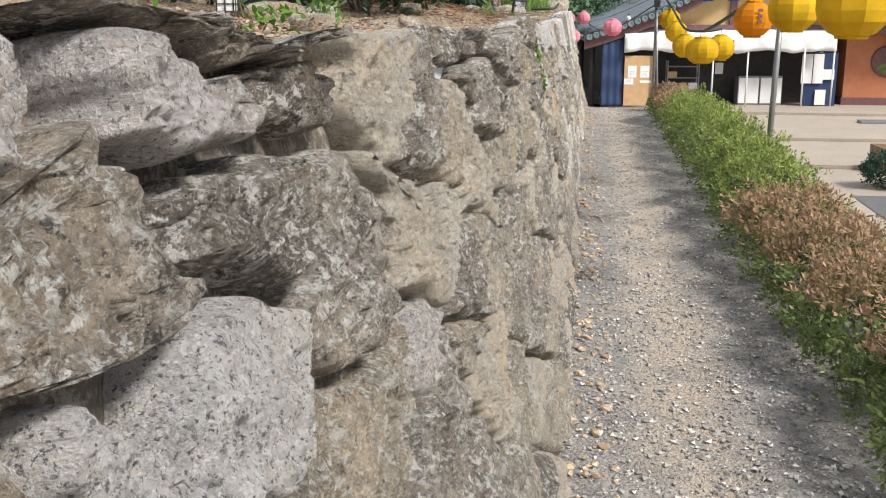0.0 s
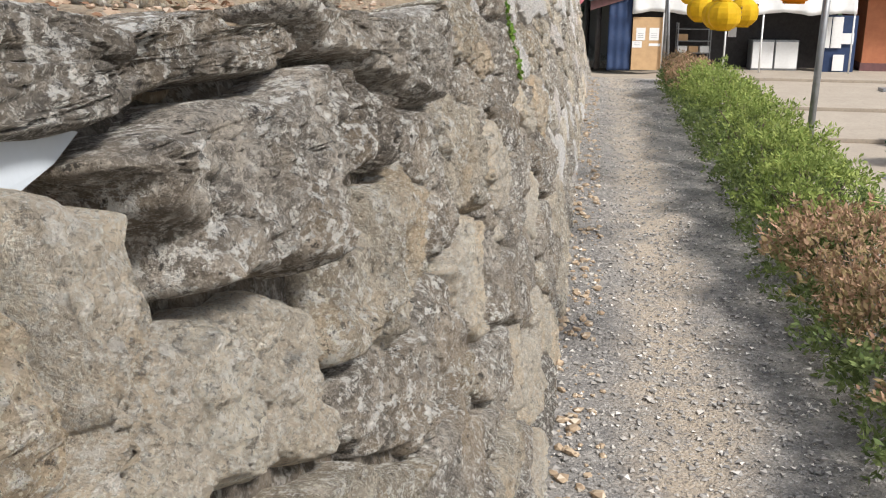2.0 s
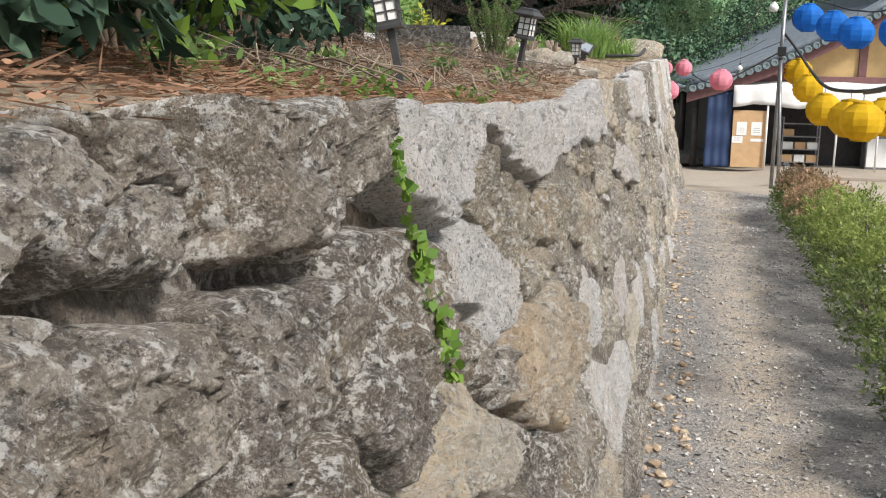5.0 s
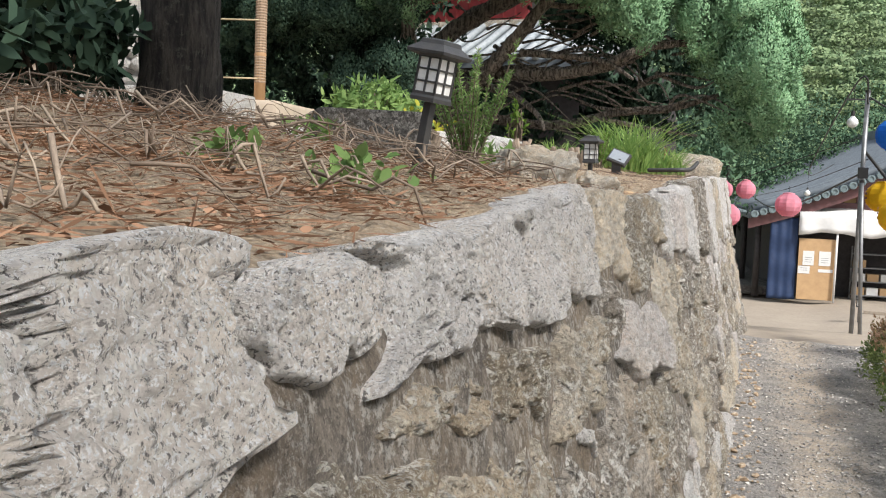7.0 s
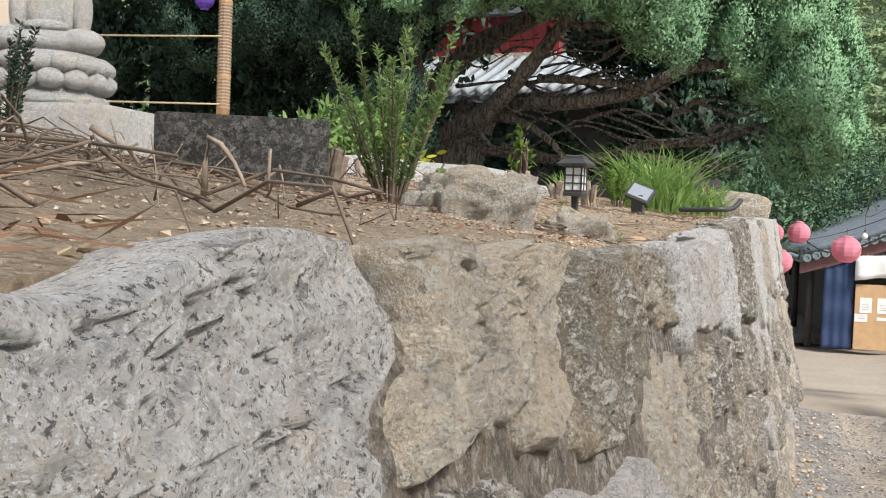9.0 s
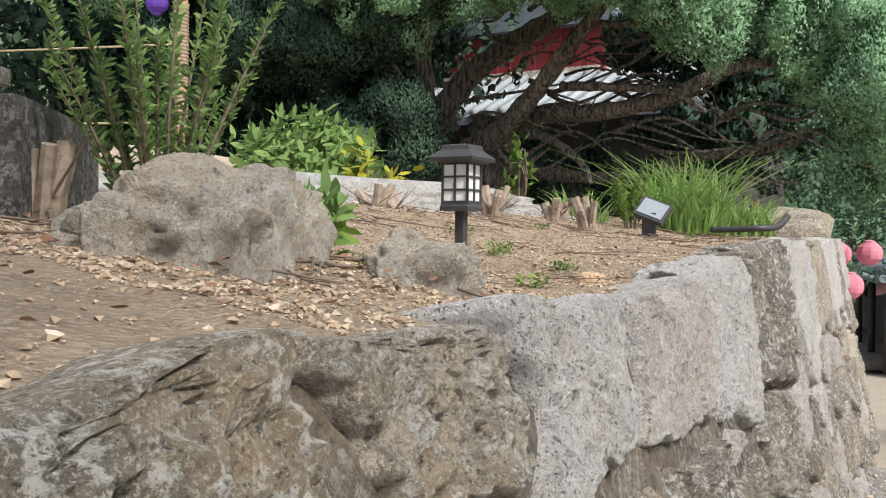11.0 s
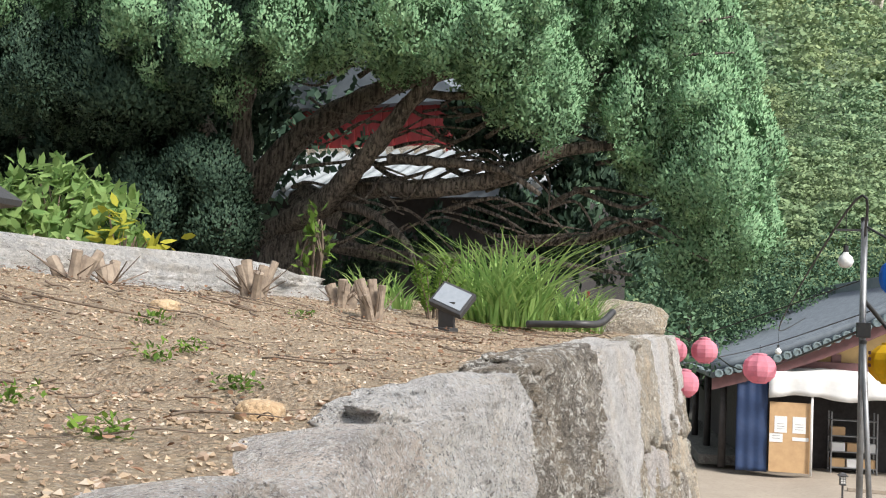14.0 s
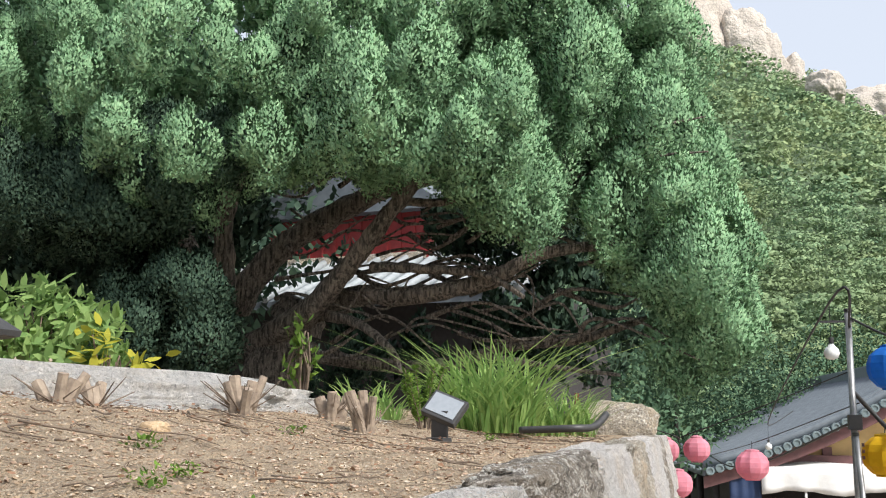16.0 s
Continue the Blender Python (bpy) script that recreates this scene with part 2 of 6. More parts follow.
PLYWOOD_DARK = plain("brown_board", (0.27, 0.17, 0.10), (0.20, 0.125, 0.075), 5, 0.75, 0.2)
BLUE_SHEET = plain("blue_sheet", (0.016, 0.04, 0.11), (0.012, 0.03, 0.085), 5, 0.6, 0.3)
CANVAS = plain("white_canvas", (0.80, 0.80, 0.79), (0.70, 0.70, 0.68), 4, 0.75, 0.25)
PAPER = plain("paper", (0.78, 0.78, 0.77), (0.72, 0.72, 0.70), 9, 0.8)
STEEL = plain("grey_steel", (0.30, 0.31, 0.32), (0.20, 0.20, 0.20), 10, 0.45, 0.1, 0.6)
CABLE = plain("black_cable", (0.02, 0.02, 0.02), (0.03, 0.03, 0.03), 10, 0.6)
YELLOW = leaf("yellow_fabric", (0.80, 0.52, 0.03), (0.76, 0.48, 0.02), 0.35)
ORANGE = leaf("orange_fabric", (0.80, 0.32, 0.02), (0.76, 0.30, 0.02), 0.35)
BLUE = leaf("blue_fabric", (0.03, 0.22, 0.72), (0.03, 0.20, 0.66), 0.35)
PINK = leaf("pink_fabric", (0.95, 0.42, 0.52), (0.93, 0.39, 0.49), 0.4)
PURPLE = leaf("purple_fabric", (0.22, 0.12, 0.62), (0.2, 0.1, 0.55), 0.35)
WHITE_STONE = rock("white_stone", (0.88, 0.87, 0.84), (0.76, 0.75, 0.72), 0.1, 0.1, 0.06, 0.0, 0.1)
WHITE_ROCK = rock("white_rock", (0.94, 0.92, 0.89), (0.76, 0.74, 0.71), 0.25, 0.5, 0.12, 0.0, 0.4)
BEIGE = plain("beige_render", (0.56, 0.47, 0.37), (0.48, 0.40, 0.31), 4, 0.9, 0.3)
CONCRETE = rock("dark_concrete", (0.22, 0.21, 0.19), (0.09, 0.085, 0.08), 0.2, 0.3, 0.5)
BAMBOO = plain("bamboo", (0.46, 0.28, 0.14), (0.34, 0.20, 0.10), 12, 0.6)
ROPE = plain("rope", (0.50, 0.42, 0.28), (0.40, 0.33, 0.2), 30, 0.9)
TWINE = plain("brown_twine", (0.33, 0.245, 0.17), (0.24, 0.17, 0.115), 30, 0.9)
PALE_METAL = plain("pale_metal", (0.48, 0.52, 0.56), (0.40, 0.43, 0.47), 9, 0.5)
BULB = plain("bulb_glass", (0.85, 0.86, 0.84), (0.8, 0.8, 0.78), 5, 0.2)
VINE = leaf("vine_leaf", (0.22, 0.34, 0.06), (0.10, 0.19, 0.04), 0.3)
SOLAR = plain("solar_panel", (0.30, 0.33, 0.36), (0.26, 0.29, 0.32), 30, 0.12)

# ---- small tools ----
def mesh_from(name, verts, faces, mat, smooth=False):
    me = bpy.data.meshes.new(name)
    me.from_pydata([tuple(v) for v in verts], [], [tuple(f) for f in faces])
    me.materials.append(mat)
    if smooth:
        me.polygons.foreach_set("use_smooth", [True] * len(me.polygons))
    me.update()
    return me


def quads_mesh(name, pts, per, mat, normals=None):
    """Many separate polygons of per corners each; pts is (n * per, 3). normals, one a polygon, round off a clump."""
    n = len(pts) // per
    if normals is not None:
        q = np.asarray(pts).reshape(n, per, 3)
        turned = np.einsum("ij,ij->i", np.cross(q[:, 1] - q[:, 0], q[:, 2] - q[:, 0]), normals) < 0
        pts = np.where(turned[:, None, None], q[:, ::-1], q).reshape(-1, 3)
    me = bpy.data.meshes.new(name)
    me.vertices.add(n * per)
    me.vertices.foreach_set("co", np.asarray(pts, dtype=np.float32).ravel())
    me.loops.add(n * per)
    me.loops.foreach_set("vertex_index", np.arange(n * per, dtype=np.int32))
    me.polygons.add(n)
    me.polygons.foreach_set("loop_start", np.arange(n, dtype=np.int32) * per)
    me.polygons.foreach_set("loop_total", np.full(n, per, dtype=np.int32))
    me.materials.append(mat)
    me.update(calc_edges=True)
    if normals is not None:
        me.polygons.foreach_set("use_smooth", np.ones(n, dtype=bool))
        at = me.attributes.new("custom_normal", "FLOAT_VECTOR", "POINT")
        at.data.foreach_set("vector", np.repeat(unit(normals), per, 0).astype(np.float32).ravel())
    return me


def place(name, me, parent=None, m=None, label="", category="", group="", kind=""):
    ob = new(name, me)
    if m is not None:
        ob.matrix_basis = m
    if parent is not None:
        ob.parent = parent
    return tagged(ob, label, category, group, kind)


def thing(name, m, label, category, group="", kind=""):
    ob = new(name)
    ob.empty_display_size = 0.1
    ob.matrix_basis = m
    return tagged(ob, label, category, group, kind)


def part(name, bm, material, parent, label="", m=None, smooth=False):
    me = bpy.data.meshes.new(name)
    bm.to_mesh(me)
    bm.free()
    me.materials.append(material)
    if smooth:
        me.polygons.foreach_set("use_smooth", [True] * len(me.polygons))
    return place(name, me, parent, m, label)


def box(sx, sy, sz, at=(0, 0, 0), bevel=0.0, rot=None):
    """A box centred in x and y, with its base at at."""
    bm = bmesh.new()
    bmesh.ops.create_cube(bm, size=1)
    bmesh.ops.scale(bm, vec=(sx, sy, sz), verts=bm.verts)
    if bevel:
        bmesh.ops.bevel(bm, geom=bm.edges[:], offset=bevel, segments=2, affect="EDGES", profile=0.7)
    bmesh.ops.translate(bm, vec=(0, 0, sz / 2), verts=bm.verts)
    if rot is not None:
        bmesh.ops.transform(bm, matrix=rot, verts=bm.verts)
    bmesh.ops.translate(bm, vec=at, verts=bm.verts)
    return bm


def ring_mesh(profile, sides, bm=None):
    """A body turned round z from (radius, height) pairs, closed at both ends."""
    bm = bm or bmesh.new()
    rows = [[bm.verts.new((r * math.cos(2 * math.pi * k / sides), r * math.sin(2 * math.pi * k / sides), z)) for k in range(sides)] for r, z in profile]
    for a, b in zip(rows, rows[1:]):
        for k in range(sides):
            bm.faces.new((a[k], a[(k + 1) % sides], b[(k + 1) % sides], b[k]))
    bm.faces.new(rows[0][::-1])
    bm.faces.new(rows[-1])
    return bm


def tube_data(points, radii, sides=8, wobble=0.0, seed=0):
    rng = random.Random(seed)
    pts = [Vector(p) for p in points]
    verts, faces = [], []
    for i, p in enumerate(pts):
        d = (pts[min(i + 1, len(pts) - 1)] - pts[max(i - 1, 0)]).normalized()
        side = d.cross(Vector((0.3, 0.2, 1)) if abs(d.z) < 0.9 else Vector((1, 0.1, 0))).normalized()
        up = side.cross(d)
        for k in range(sides):
            a = 2 * math.pi * k / sides
            r = radii[i] * (1 + wobble * rng.uniform(-1, 1))
            verts.append(p + r * (math.cos(a) * side + math.sin(a) * up))
    for i in range(len(pts) - 1):
        for k in range(sides):
            j = (k + 1) % sides
            faces.append((i * sides + k, i * sides + j, (i + 1) * sides + j, (i + 1) * sides + k))
    faces.append(tuple(range(sides))[::-1])
    faces.append(tuple(range((len(pts) - 1) * sides, len(pts) * sides)))
    return verts, faces


def smooth_line(points, n=6):
    """Catmull-Rom through the points."""
    p = [Vector(v) for v in points]
    out = []
    for i in range(len(p) - 1):
        a, b, c, d = p[max(i - 1, 0)], p[i], p[i + 1], p[min(i + 2, len(p) - 1)]
        for k in range(n):
            t = k / n
            out.append(0.5 * (2 * b + (c - a) * t + (2 * a - 5 * b + 4 * c - d) * t * t + (3 * b - a - 3 * c + d) * t ** 3))
    return out + [p[-1]]


def tube(name, points, r0, r1, mat, parent=None, sides=8, wobble=0.0, n=6, label="", category="", kind="", seed=0):
    line = smooth_line(points, n)
    radii = [r0 + (r1 - r0) * i / (len(line) - 1) for i in range(len(line))]
    v, f = tube_data(line, radii, sides, wobble, seed)
    return place(name, mesh_from(name, v, f, mat, True), parent, None, label, category, "", kind)


def join_data(items):
    verts, faces = [], []
    for v, f in items:
        o = len(verts)
        verts += list(v)
        faces += [tuple(i + o for i in q) for q in f]
    return verts, faces


def unit(a):
    return a / np.maximum(np.linalg.norm(a, axis=1, keepdims=True), 1e-6)


def leaf_quads(centres, along, size, width=0.45, rng=None, bend=0.0, face=None, jitter=0.45):
    """One pointed leaf (a quad) at each centre, along the given way, its blade turned towards face or at random."""
    n = len(centres)
    along = unit(along)
    side = unit(np.cross(along, rng.normal(size=(n, 3)) if face is None else face + rng.normal(size=(n, 3)) * jitter))
    s = (size * rng.uniform(0.7, 1.3, n))[:, None]
    a = centres
    b = centres + along * s * 0.5 + side * s * width * 0.5
    c = centres + along * s
    d = centres + along * s * 0.5 - side * s * width * 0.5
    if bend:
        up = np.cross(along, side)
        c = c - up * s * bend
    return np.stack([a, b, c, d], 1).reshape(-1, 3)


def leaf_hexes(centres, along, size, width=0.5, rng=None, bend=0.2, face=None):
    """Broad leaves of six corners, curled along the midrib."""
    n = len(centres)
    along = unit(along)
    side = unit(np.cross(along, rng.normal(size=(n, 3)) if face is None else face + rng.normal(size=(n, 3)) * 0.35))
    up = np.cross(side, along)
    s = (size * rng.uniform(0.65, 1.3, n))[:, None]
    w = s * width * 0.5
    curl = rng.uniform(-0.5, 1.0, (n, 1)) * bend
    pts = [centres, centres + along * s * 0.3 + side * w * 0.9 + up * w * curl, centres + along * s * 0.68 + side * w * 0.8 + up * w * curl, centres + along * s - up * s * curl,
           centres + along * s * 0.68 - side * w * 0.8 + up * w * curl, centres + along * s * 0.3 - side * w * 0.9 + up * w * curl]
    return np.stack(pts, 1).reshape(-1, 3)


def rough_rock(w, d, h, seed, n=3, rough=0.16):
    """A boulder with a flat-ish base, w by d by h."""
    bm = bmesh.new()
    bmesh.ops.create_icosphere(bm, subdivisions=n, radius=1)
    off = Vector((seed * 7.3, seed * 3.1, seed * 1.7))
    for v in bm.verts:
        p = v.co.copy()
        q = Vector([math.copysign(abs(c) ** 0.72, c) for c in p])
        k = 1 + rough * noise.fractal(p * 1.6 + off, 0.9, 2.1, 4) + 0.05 * noise.fractal(p * 6 + off, 0.8, 2.1, 3)
        q = q * k
        v.co = (q.x * w / 2, q.y * d / 2, (q.z * 0.5 + 0.42) * h)
    return bm

# ---- the stone retaining wall along the path ----
FOOT_X, BATTER = -0.05, 0.2
WALL_END = 19.5


CREST_Y = [-3, 1, 1.5, 2.3, 3, 3.4, 4.2, 4.8, 5.2, 5.5, 5.8, 6.7, 7.7, 7.9, 8.05, 8.4, 8.55, 8.9, 9.3, 9.8, 10.6, 11.4, 11.65, 11.85, 12.25, 12.35, 13.1, 15.3, 19.6]
CREST_Z = [1.64, 1.635, 1.615, 1.60, 1.58, 1.545, 1.535, 1.565, 1.60, 1.595, 1.578, 1.53, 1.49, 1.48, 1.50, 1.487, 1.522, 1.54, 1.538, 1.515, 1.494, 1.467, 1.46, 1.48, 1.465, 1.50, 1.54, 1.57, 1.58]


def crest(y):
    """Height of the wall's top along its length."""
    return float(np.interp(y, CREST_Y, CREST_Z)) - 0.015 + 0.012 * noise.noise(Vector((y * 2.3, 3.3, 0)))


def dressed(y):
    """1 along the stretch of squared granite blocks, whose joints are filled nearly flush."""
    return min(1, max(0, (y - 7.2) * 3)) * min(1, max(0, (12.9 - y) * 3))


def relief(y, z):
    """The mortar bed lies back between the stones."""
    big = noise.fractal(Vector((y * 1.5, z * 1.8, 0.7)), 0.9, 2.0, 3)
    fine = noise.fractal(Vector((y * 9, z * 9, 5.1)), 0.7, 2.1, 5)
    return -0.036 + 0.043 * dressed(y) + (1 - 0.5 * dressed(y)) * (0.008 * big + 0.014 * fine)


def wall_sheet():
    ys = np.arange(-3.0, WALL_END + 0.01, 0.027)
    rows = 64
    verts, faces = [], []
    cols = rows + 14
    for y in ys:
        top = crest(y) - 0.03
        for k in range(cols):
            if k <= rows:
                s = k / rows
                z = -0.15 + (top + 0.15) * s
                x = FOOT_X - BATTER * z + relief(y, z) - 0.03 * max(0, s - 0.96) / 0.04
            else:
                t = (k - rows) / 13
                x = FOOT_X - BATTER * top - 0.03 - 0.30 * t + relief(y, top)
                z = top + 0.015 * noise.fractal(Vector((y * 3, t * 3, 2.2)), 0.8, 2, 3) - 0.10 * t
            verts.append((x, float(y), z))
    n = len(ys)
    for i in range(n - 1):
        for k in range(cols - 1):
            a = i * cols + k
            faces.append((a, a + cols, a + cols + 1, a + 1))
    # the wall's return at its far end
    base = len(verts)
    for j in range(40):
        x = -0.05 - j * 0.1
        for k in range(24):
            z = -2.4 + 3.95 * k / 23
            verts.append((min(x, FOOT_X - BATTER * z), WALL_END + 0.04 * noise.noise(Vector((x * 3, z * 3, 9))), z))
    for j in range(39):
        for k in range(23):
            a = base + j * 24 + k
            faces.append((a, a + 24, a + 25, a + 1))
    return mesh_from("wall_west", verts, faces, MORTAR, True)


wall = place("wall_west", wall_sheet(), None, None, "rough mortared retaining wall of weathered grey and tan stones", "wall", "", "structure")


class Stone:
    """One stone's claim on the wall's face: centre along the wall and height, length, rise, lean of the sides, slant of the bed, taper to the foot."""

    def __init__(self, y, z, w, h, lean=0.0, slant=0.0, taper=0.0, out=0.03, mat="d", power=4.0):
        self.y, self.z, self.w, self.h, self.lean, self.slant, self.taper, self.out, self.mat, self.power = y, z, w, h, lean, slant, taper, out, mat, power

    def claim(self, ys, zs):
        dy, dz = ys - self.y, zs - self.z
        v = (dz - self.slant * dy) / (self.h / 2)
        u = (dy - self.lean * dz) / (self.w / 2) / (1 + self.taper * np.clip(v, -1.2, 1.2))
        return (np.abs(u) ** self.power + np.abs(v) ** self.power) ** (1 / self.power)

    def spot(self, u, v):
        """Where a point of the stone's own square lies on the wall's face."""
        us = u * self.w / 2 * (1 + self.taper * np.clip(v, -1.2, 1.2))
        dz = (v * self.h / 2 + self.slant * us) / (1 - self.slant * self.lean)
        return us + self.lean * dz, dz


def broken(ys, zs):
    """Uneven joints: bends the lines between stones."""
    a = 0.016 * np.sin(ys * 17 + 3 * np.sin(zs * 13)) + 0.007 * np.sin(ys * 47 + zs * 31) + 0.004 * np.sin(zs * 97 - ys * 71)
    b = 0.010 * np.sin(zs * 21 + 2 * np.sin(ys * 11)) + 0.006 * np.sin(ys * 41 - zs * 53) + 0.003 * np.sin(ys * 103 + zs * 67)
    return ys + a, zs + b


def step_up(v, k):
    """Terraces: broken ledges with worn lips."""
    f = v * k
    i = math.floor(f)
    t = min(max((f - i - 0.35) / 0.3, 0), 1)
    return (i + t * t * (3 - 2 * t)) / k


def wall_stone(stone, all_stones, seed):
    """A stone that fills its claim up to its neighbours' joints, with a broken, pitted face and chipped edges."""
    rng = random.Random(seed)
    flush = dressed(stone.y)
    near = [o for o in all_stones if o is not stone and abs(o.y - stone.y) < (o.w + stone.w) * 0.9 + 0.3 and abs(o.z - stone.z) < (o.h + stone.h) * 0.9 + 0.1]
    close = 0.2 < stone.y < 13.5 and stone.z > 0.75
    sides, rings = (110, 30) if close else (52, 13)
    angle = np.arange(sides) * 2 * math.pi / sides
    ca, sa = np.cos(angle), np.sin(angle)
    k = (np.abs(ca) ** stone.power + np.abs(sa) ** stone.power) ** (-1 / stone.power)
    reach = np.linspace(0.04, 1.80, 80)
    dy, dz = stone.spot(np.outer(reach, k * ca), np.outer(reach, k * sa))
    ys, zs = broken(stone.y + dy, stone.z + dz)
    own = stone.claim(ys, zs)
    other = np.min([o.claim(ys, zs) for o in near] + [np.full(own.shape, 9.0)], 0)
    top = np.interp(stone.y + dy, CREST_Y, CREST_Z) + (0.03 if 11 < stone.y < 14 else 0.014) + 0.008 * np.sin(stone.y * 9 + dy * 19)
    inside = (own < other) & (own < 1.75) & (stone.z + dz < top)
    stop = np.where(inside.all(0), len(reach) - 1, np.argmin(inside, 0))
    edge = reach[np.maximum(stop - 1, 0)]
    edge = 0.6 * edge + 0.2 * np.roll(edge, 1) + 0.2 * np.roll(edge, -1)
    ey, ez = stone.spot(edge * k * ca, edge * k * sa)
    size = np.hypot(ey, ez)
    keep = np.maximum(1 - (0.013 + 0.014 * flush) / np.maximum(size, 0.04), 0.5)
    ey, ez = ey * keep, ez * keep
    off = Vector((rng.uniform(0, 50), rng.uniform(0, 50), rng.uniform(0, 50)))
    calm = 0.7 if stone.mat in "gp" else 1.0
    small = min(1.0, stone.h / 0.14)
    blunt = 0.011 if stone.mat in "gp" else 0.018
    tilt_y, tilt_z = rng.uniform(-0.25, 0.25) * stone.out / max(stone.w, 0.2), rng.uniform(-0.45, 0.15) * stone.out / max(stone.h, 0.1)
    verts = []
    for i in range(rings + 1):
        r = 1 - (1 - i / rings) ** 1.35
        for j in range(sides if i else 1):
            u, v = ey[j] * r, ez[j] * r
            q = Vector((u, v, 0)) + off
            rim = size[j] * (1 - r) / blunt
            d = ((0.75 - 0.42 * flush) * stone.out + 0.006 + 0.009 * flush) * (1 - math.exp(-1.6 * rim)) - (0.014 - 0.006 * flush) * math.exp(-3 * rim) + 0.6 * (tilt_y * u + tilt_z * v)
            d += small * calm * (0.020 - 0.010 * flush) * noise.fractal(q * 5, 0.9, 2.1, 3)
            d += small * (calm - 0.6) * 0.035 * step_up(noise.fractal(q * 6 + Vector((4, 9, 1)), 0.8, 2.2, 3), 2.6)
            d += calm * 0.015 * noise.fractal(q * 24, 0.55, 2.1, 4)
            crack = abs(noise.fractal(q * 3.6 + Vector((9, 4, 2)), 0.7, 2.1, 4))
            d -= calm * 0.018 * max(0.0, 1 - crack * 16)
            verts.append((d, u, v))
    for j in range(sides):
        verts.append((-0.16, ey[j], ez[j]))
    faces = [(0, 1 + j, 1 + (j + 1) % sides) for j in range(sides)]
    for i in range(rings):
        for j in range(sides):
            a, b = 1 + i * sides + j, 1 + i * sides + (j + 1) % sides
            faces.append((a, a + sides, b + sides, b))
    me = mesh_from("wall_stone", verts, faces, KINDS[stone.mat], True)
    m = Matrix.Translation((FOOT_X - BATTER * stone.z - 0.004, stone.y, stone.z)) @ Matrix.Rotation(-math.atan(BATTER), 4, "Y")
    return place("wall_stone", me, wall, m)


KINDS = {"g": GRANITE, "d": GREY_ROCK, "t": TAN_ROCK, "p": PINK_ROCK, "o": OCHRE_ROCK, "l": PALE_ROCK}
# along the wall, height, length, rise, lean of the sides, slant of the bed, taper, how far proud, stone
STONES_NEAR = [
    (0.50, 1.525, 0.18, 0.11, 0.4, -0.1, 0.0, 0.05, "p"), (0.80, 1.55, 0.25, 0.10, 0.5, -0.1, 0.0, 0.06, "p"), (1.02, 1.60, 0.60, 0.05, 0.5, -0.07, 0.1, 0.07, "d"),
    (1.12, 1.51, 0.34, 0.09, 0.8, -0.15, 0.0, 0.02, "d"), (0.90, 1.45, 0.46, 0.09, 0.9, -0.2, 0.1, 0.05, "d"), (0.53, 1.39, 0.19, 0.14, 0.1, -0.35, -0.1, 0.06, "g"),
    (0.79, 1.30, 0.28, 0.18, 0.4, -0.35, 0.0, 0.06, "g"), (1.30, 1.29, 0.36, 0.24, 0.6, -0.25, 0.0, 0.04, "d"), (1.55, 1.10, 0.24, 0.16, 0.5, -0.3, 0.0, 0.04, "p"),
]
STONES_FIRST = [
    (1.64, 1.49, 0.28, 0.22, 0.6, -0.1, 0.45, 0.055, "l"), (1.92, 1.40, 0.28, 0.31, 0.7, -0.25, 0.0, 0.06, "d"), (2.28, 1.33, 0.30, 0.20, 0.7, -0.3, 0.1, 0.04, "t"),
    (2.36, 1.30, 0.24, 0.24, 0.1, -0.4, -0.25, 0.06, "l"), (2.56, 1.53, 0.56, 0.07, 0.9, -0.1, 0.1, 0.04, "d"), (2.83, 1.40, 0.50, 0.17, 1.0, -0.12, 0.35, 0.085, "d"),
    (2.72, 1.17, 0.30, 0.22, 0.0, -0.4, -0.3, 0.04, "l"), (3.30, 1.16, 0.52, 0.26, 1.0, -0.25, 0.1, 0.05, "t"), (2.12, 1.08, 0.34, 0.24, 0.4, -0.3, 0.0, 0.04, "d"),
]
STONES_MID = [
    (3.33, 1.385, 0.32, 0.14, 0.6, -0.2, 0.0, 0.06, "d"), (3.70, 1.475, 0.80, 0.15, 0.9, -0.1, 0.25, 0.085, "d"), (4.46, 1.49, 0.46, 0.16, 0.4, -0.1, 0.25, 0.07, "t"),
    (4.22, 1.17, 0.56, 0.24, 0.7, -0.2, 0.15, 0.06, "t"), (4.85, 1.00, 0.58, 0.28, 1.0, -0.25, 0.2, 0.06, "l"), (3.72, 1.19, 0.30, 0.25, 0.2, -0.35, 0.2, 0.05, "d"),
    (4.90, 1.53, 0.26, 0.11, 1.0, 0.0, 0.3, 0.05, "g"), (4.92, 1.34, 0.30, 0.14, 0.6, -0.2, 0.0, 0.05, "o"), (5.12, 1.545, 0.20, 0.10, 0.4, -0.1, 0.0, 0.06, "d"),
]
STONES_VINE = [
    (5.60, 1.49, 0.38, 0.13, 0.9, 0.0, 0.35, 0.065, "d"), (5.30, 1.50, 0.16, 0.11, 0.4, -0.25, 0.0, 0.02, "d"), (5.19, 1.39, 0.26, 0.13, 0.3, -0.35, 0.0, 0.05, "d"),
    (5.48, 1.31, 0.27, 0.17, 0.6, -0.25, 0.15, 0.05, "d"), (5.80, 1.24, 0.33, 0.24, 0.6, -0.25, 0.0, 0.05, "d"), (6.22, 1.46, 0.46, 0.15, 0.2, -0.07, 0.25, 0.055, "g"),
    (6.40, 1.22, 0.44, 0.20, 0.8, -0.18, 0.35, 0.055, "g"), (6.85, 0.92, 0.85, 0.30, 1.0, -0.23, 0.3, 0.06, "o"), (6.10, 1.00, 0.42, 0.20, 0.1, -0.4, -0.2, 0.05, "l"),
]
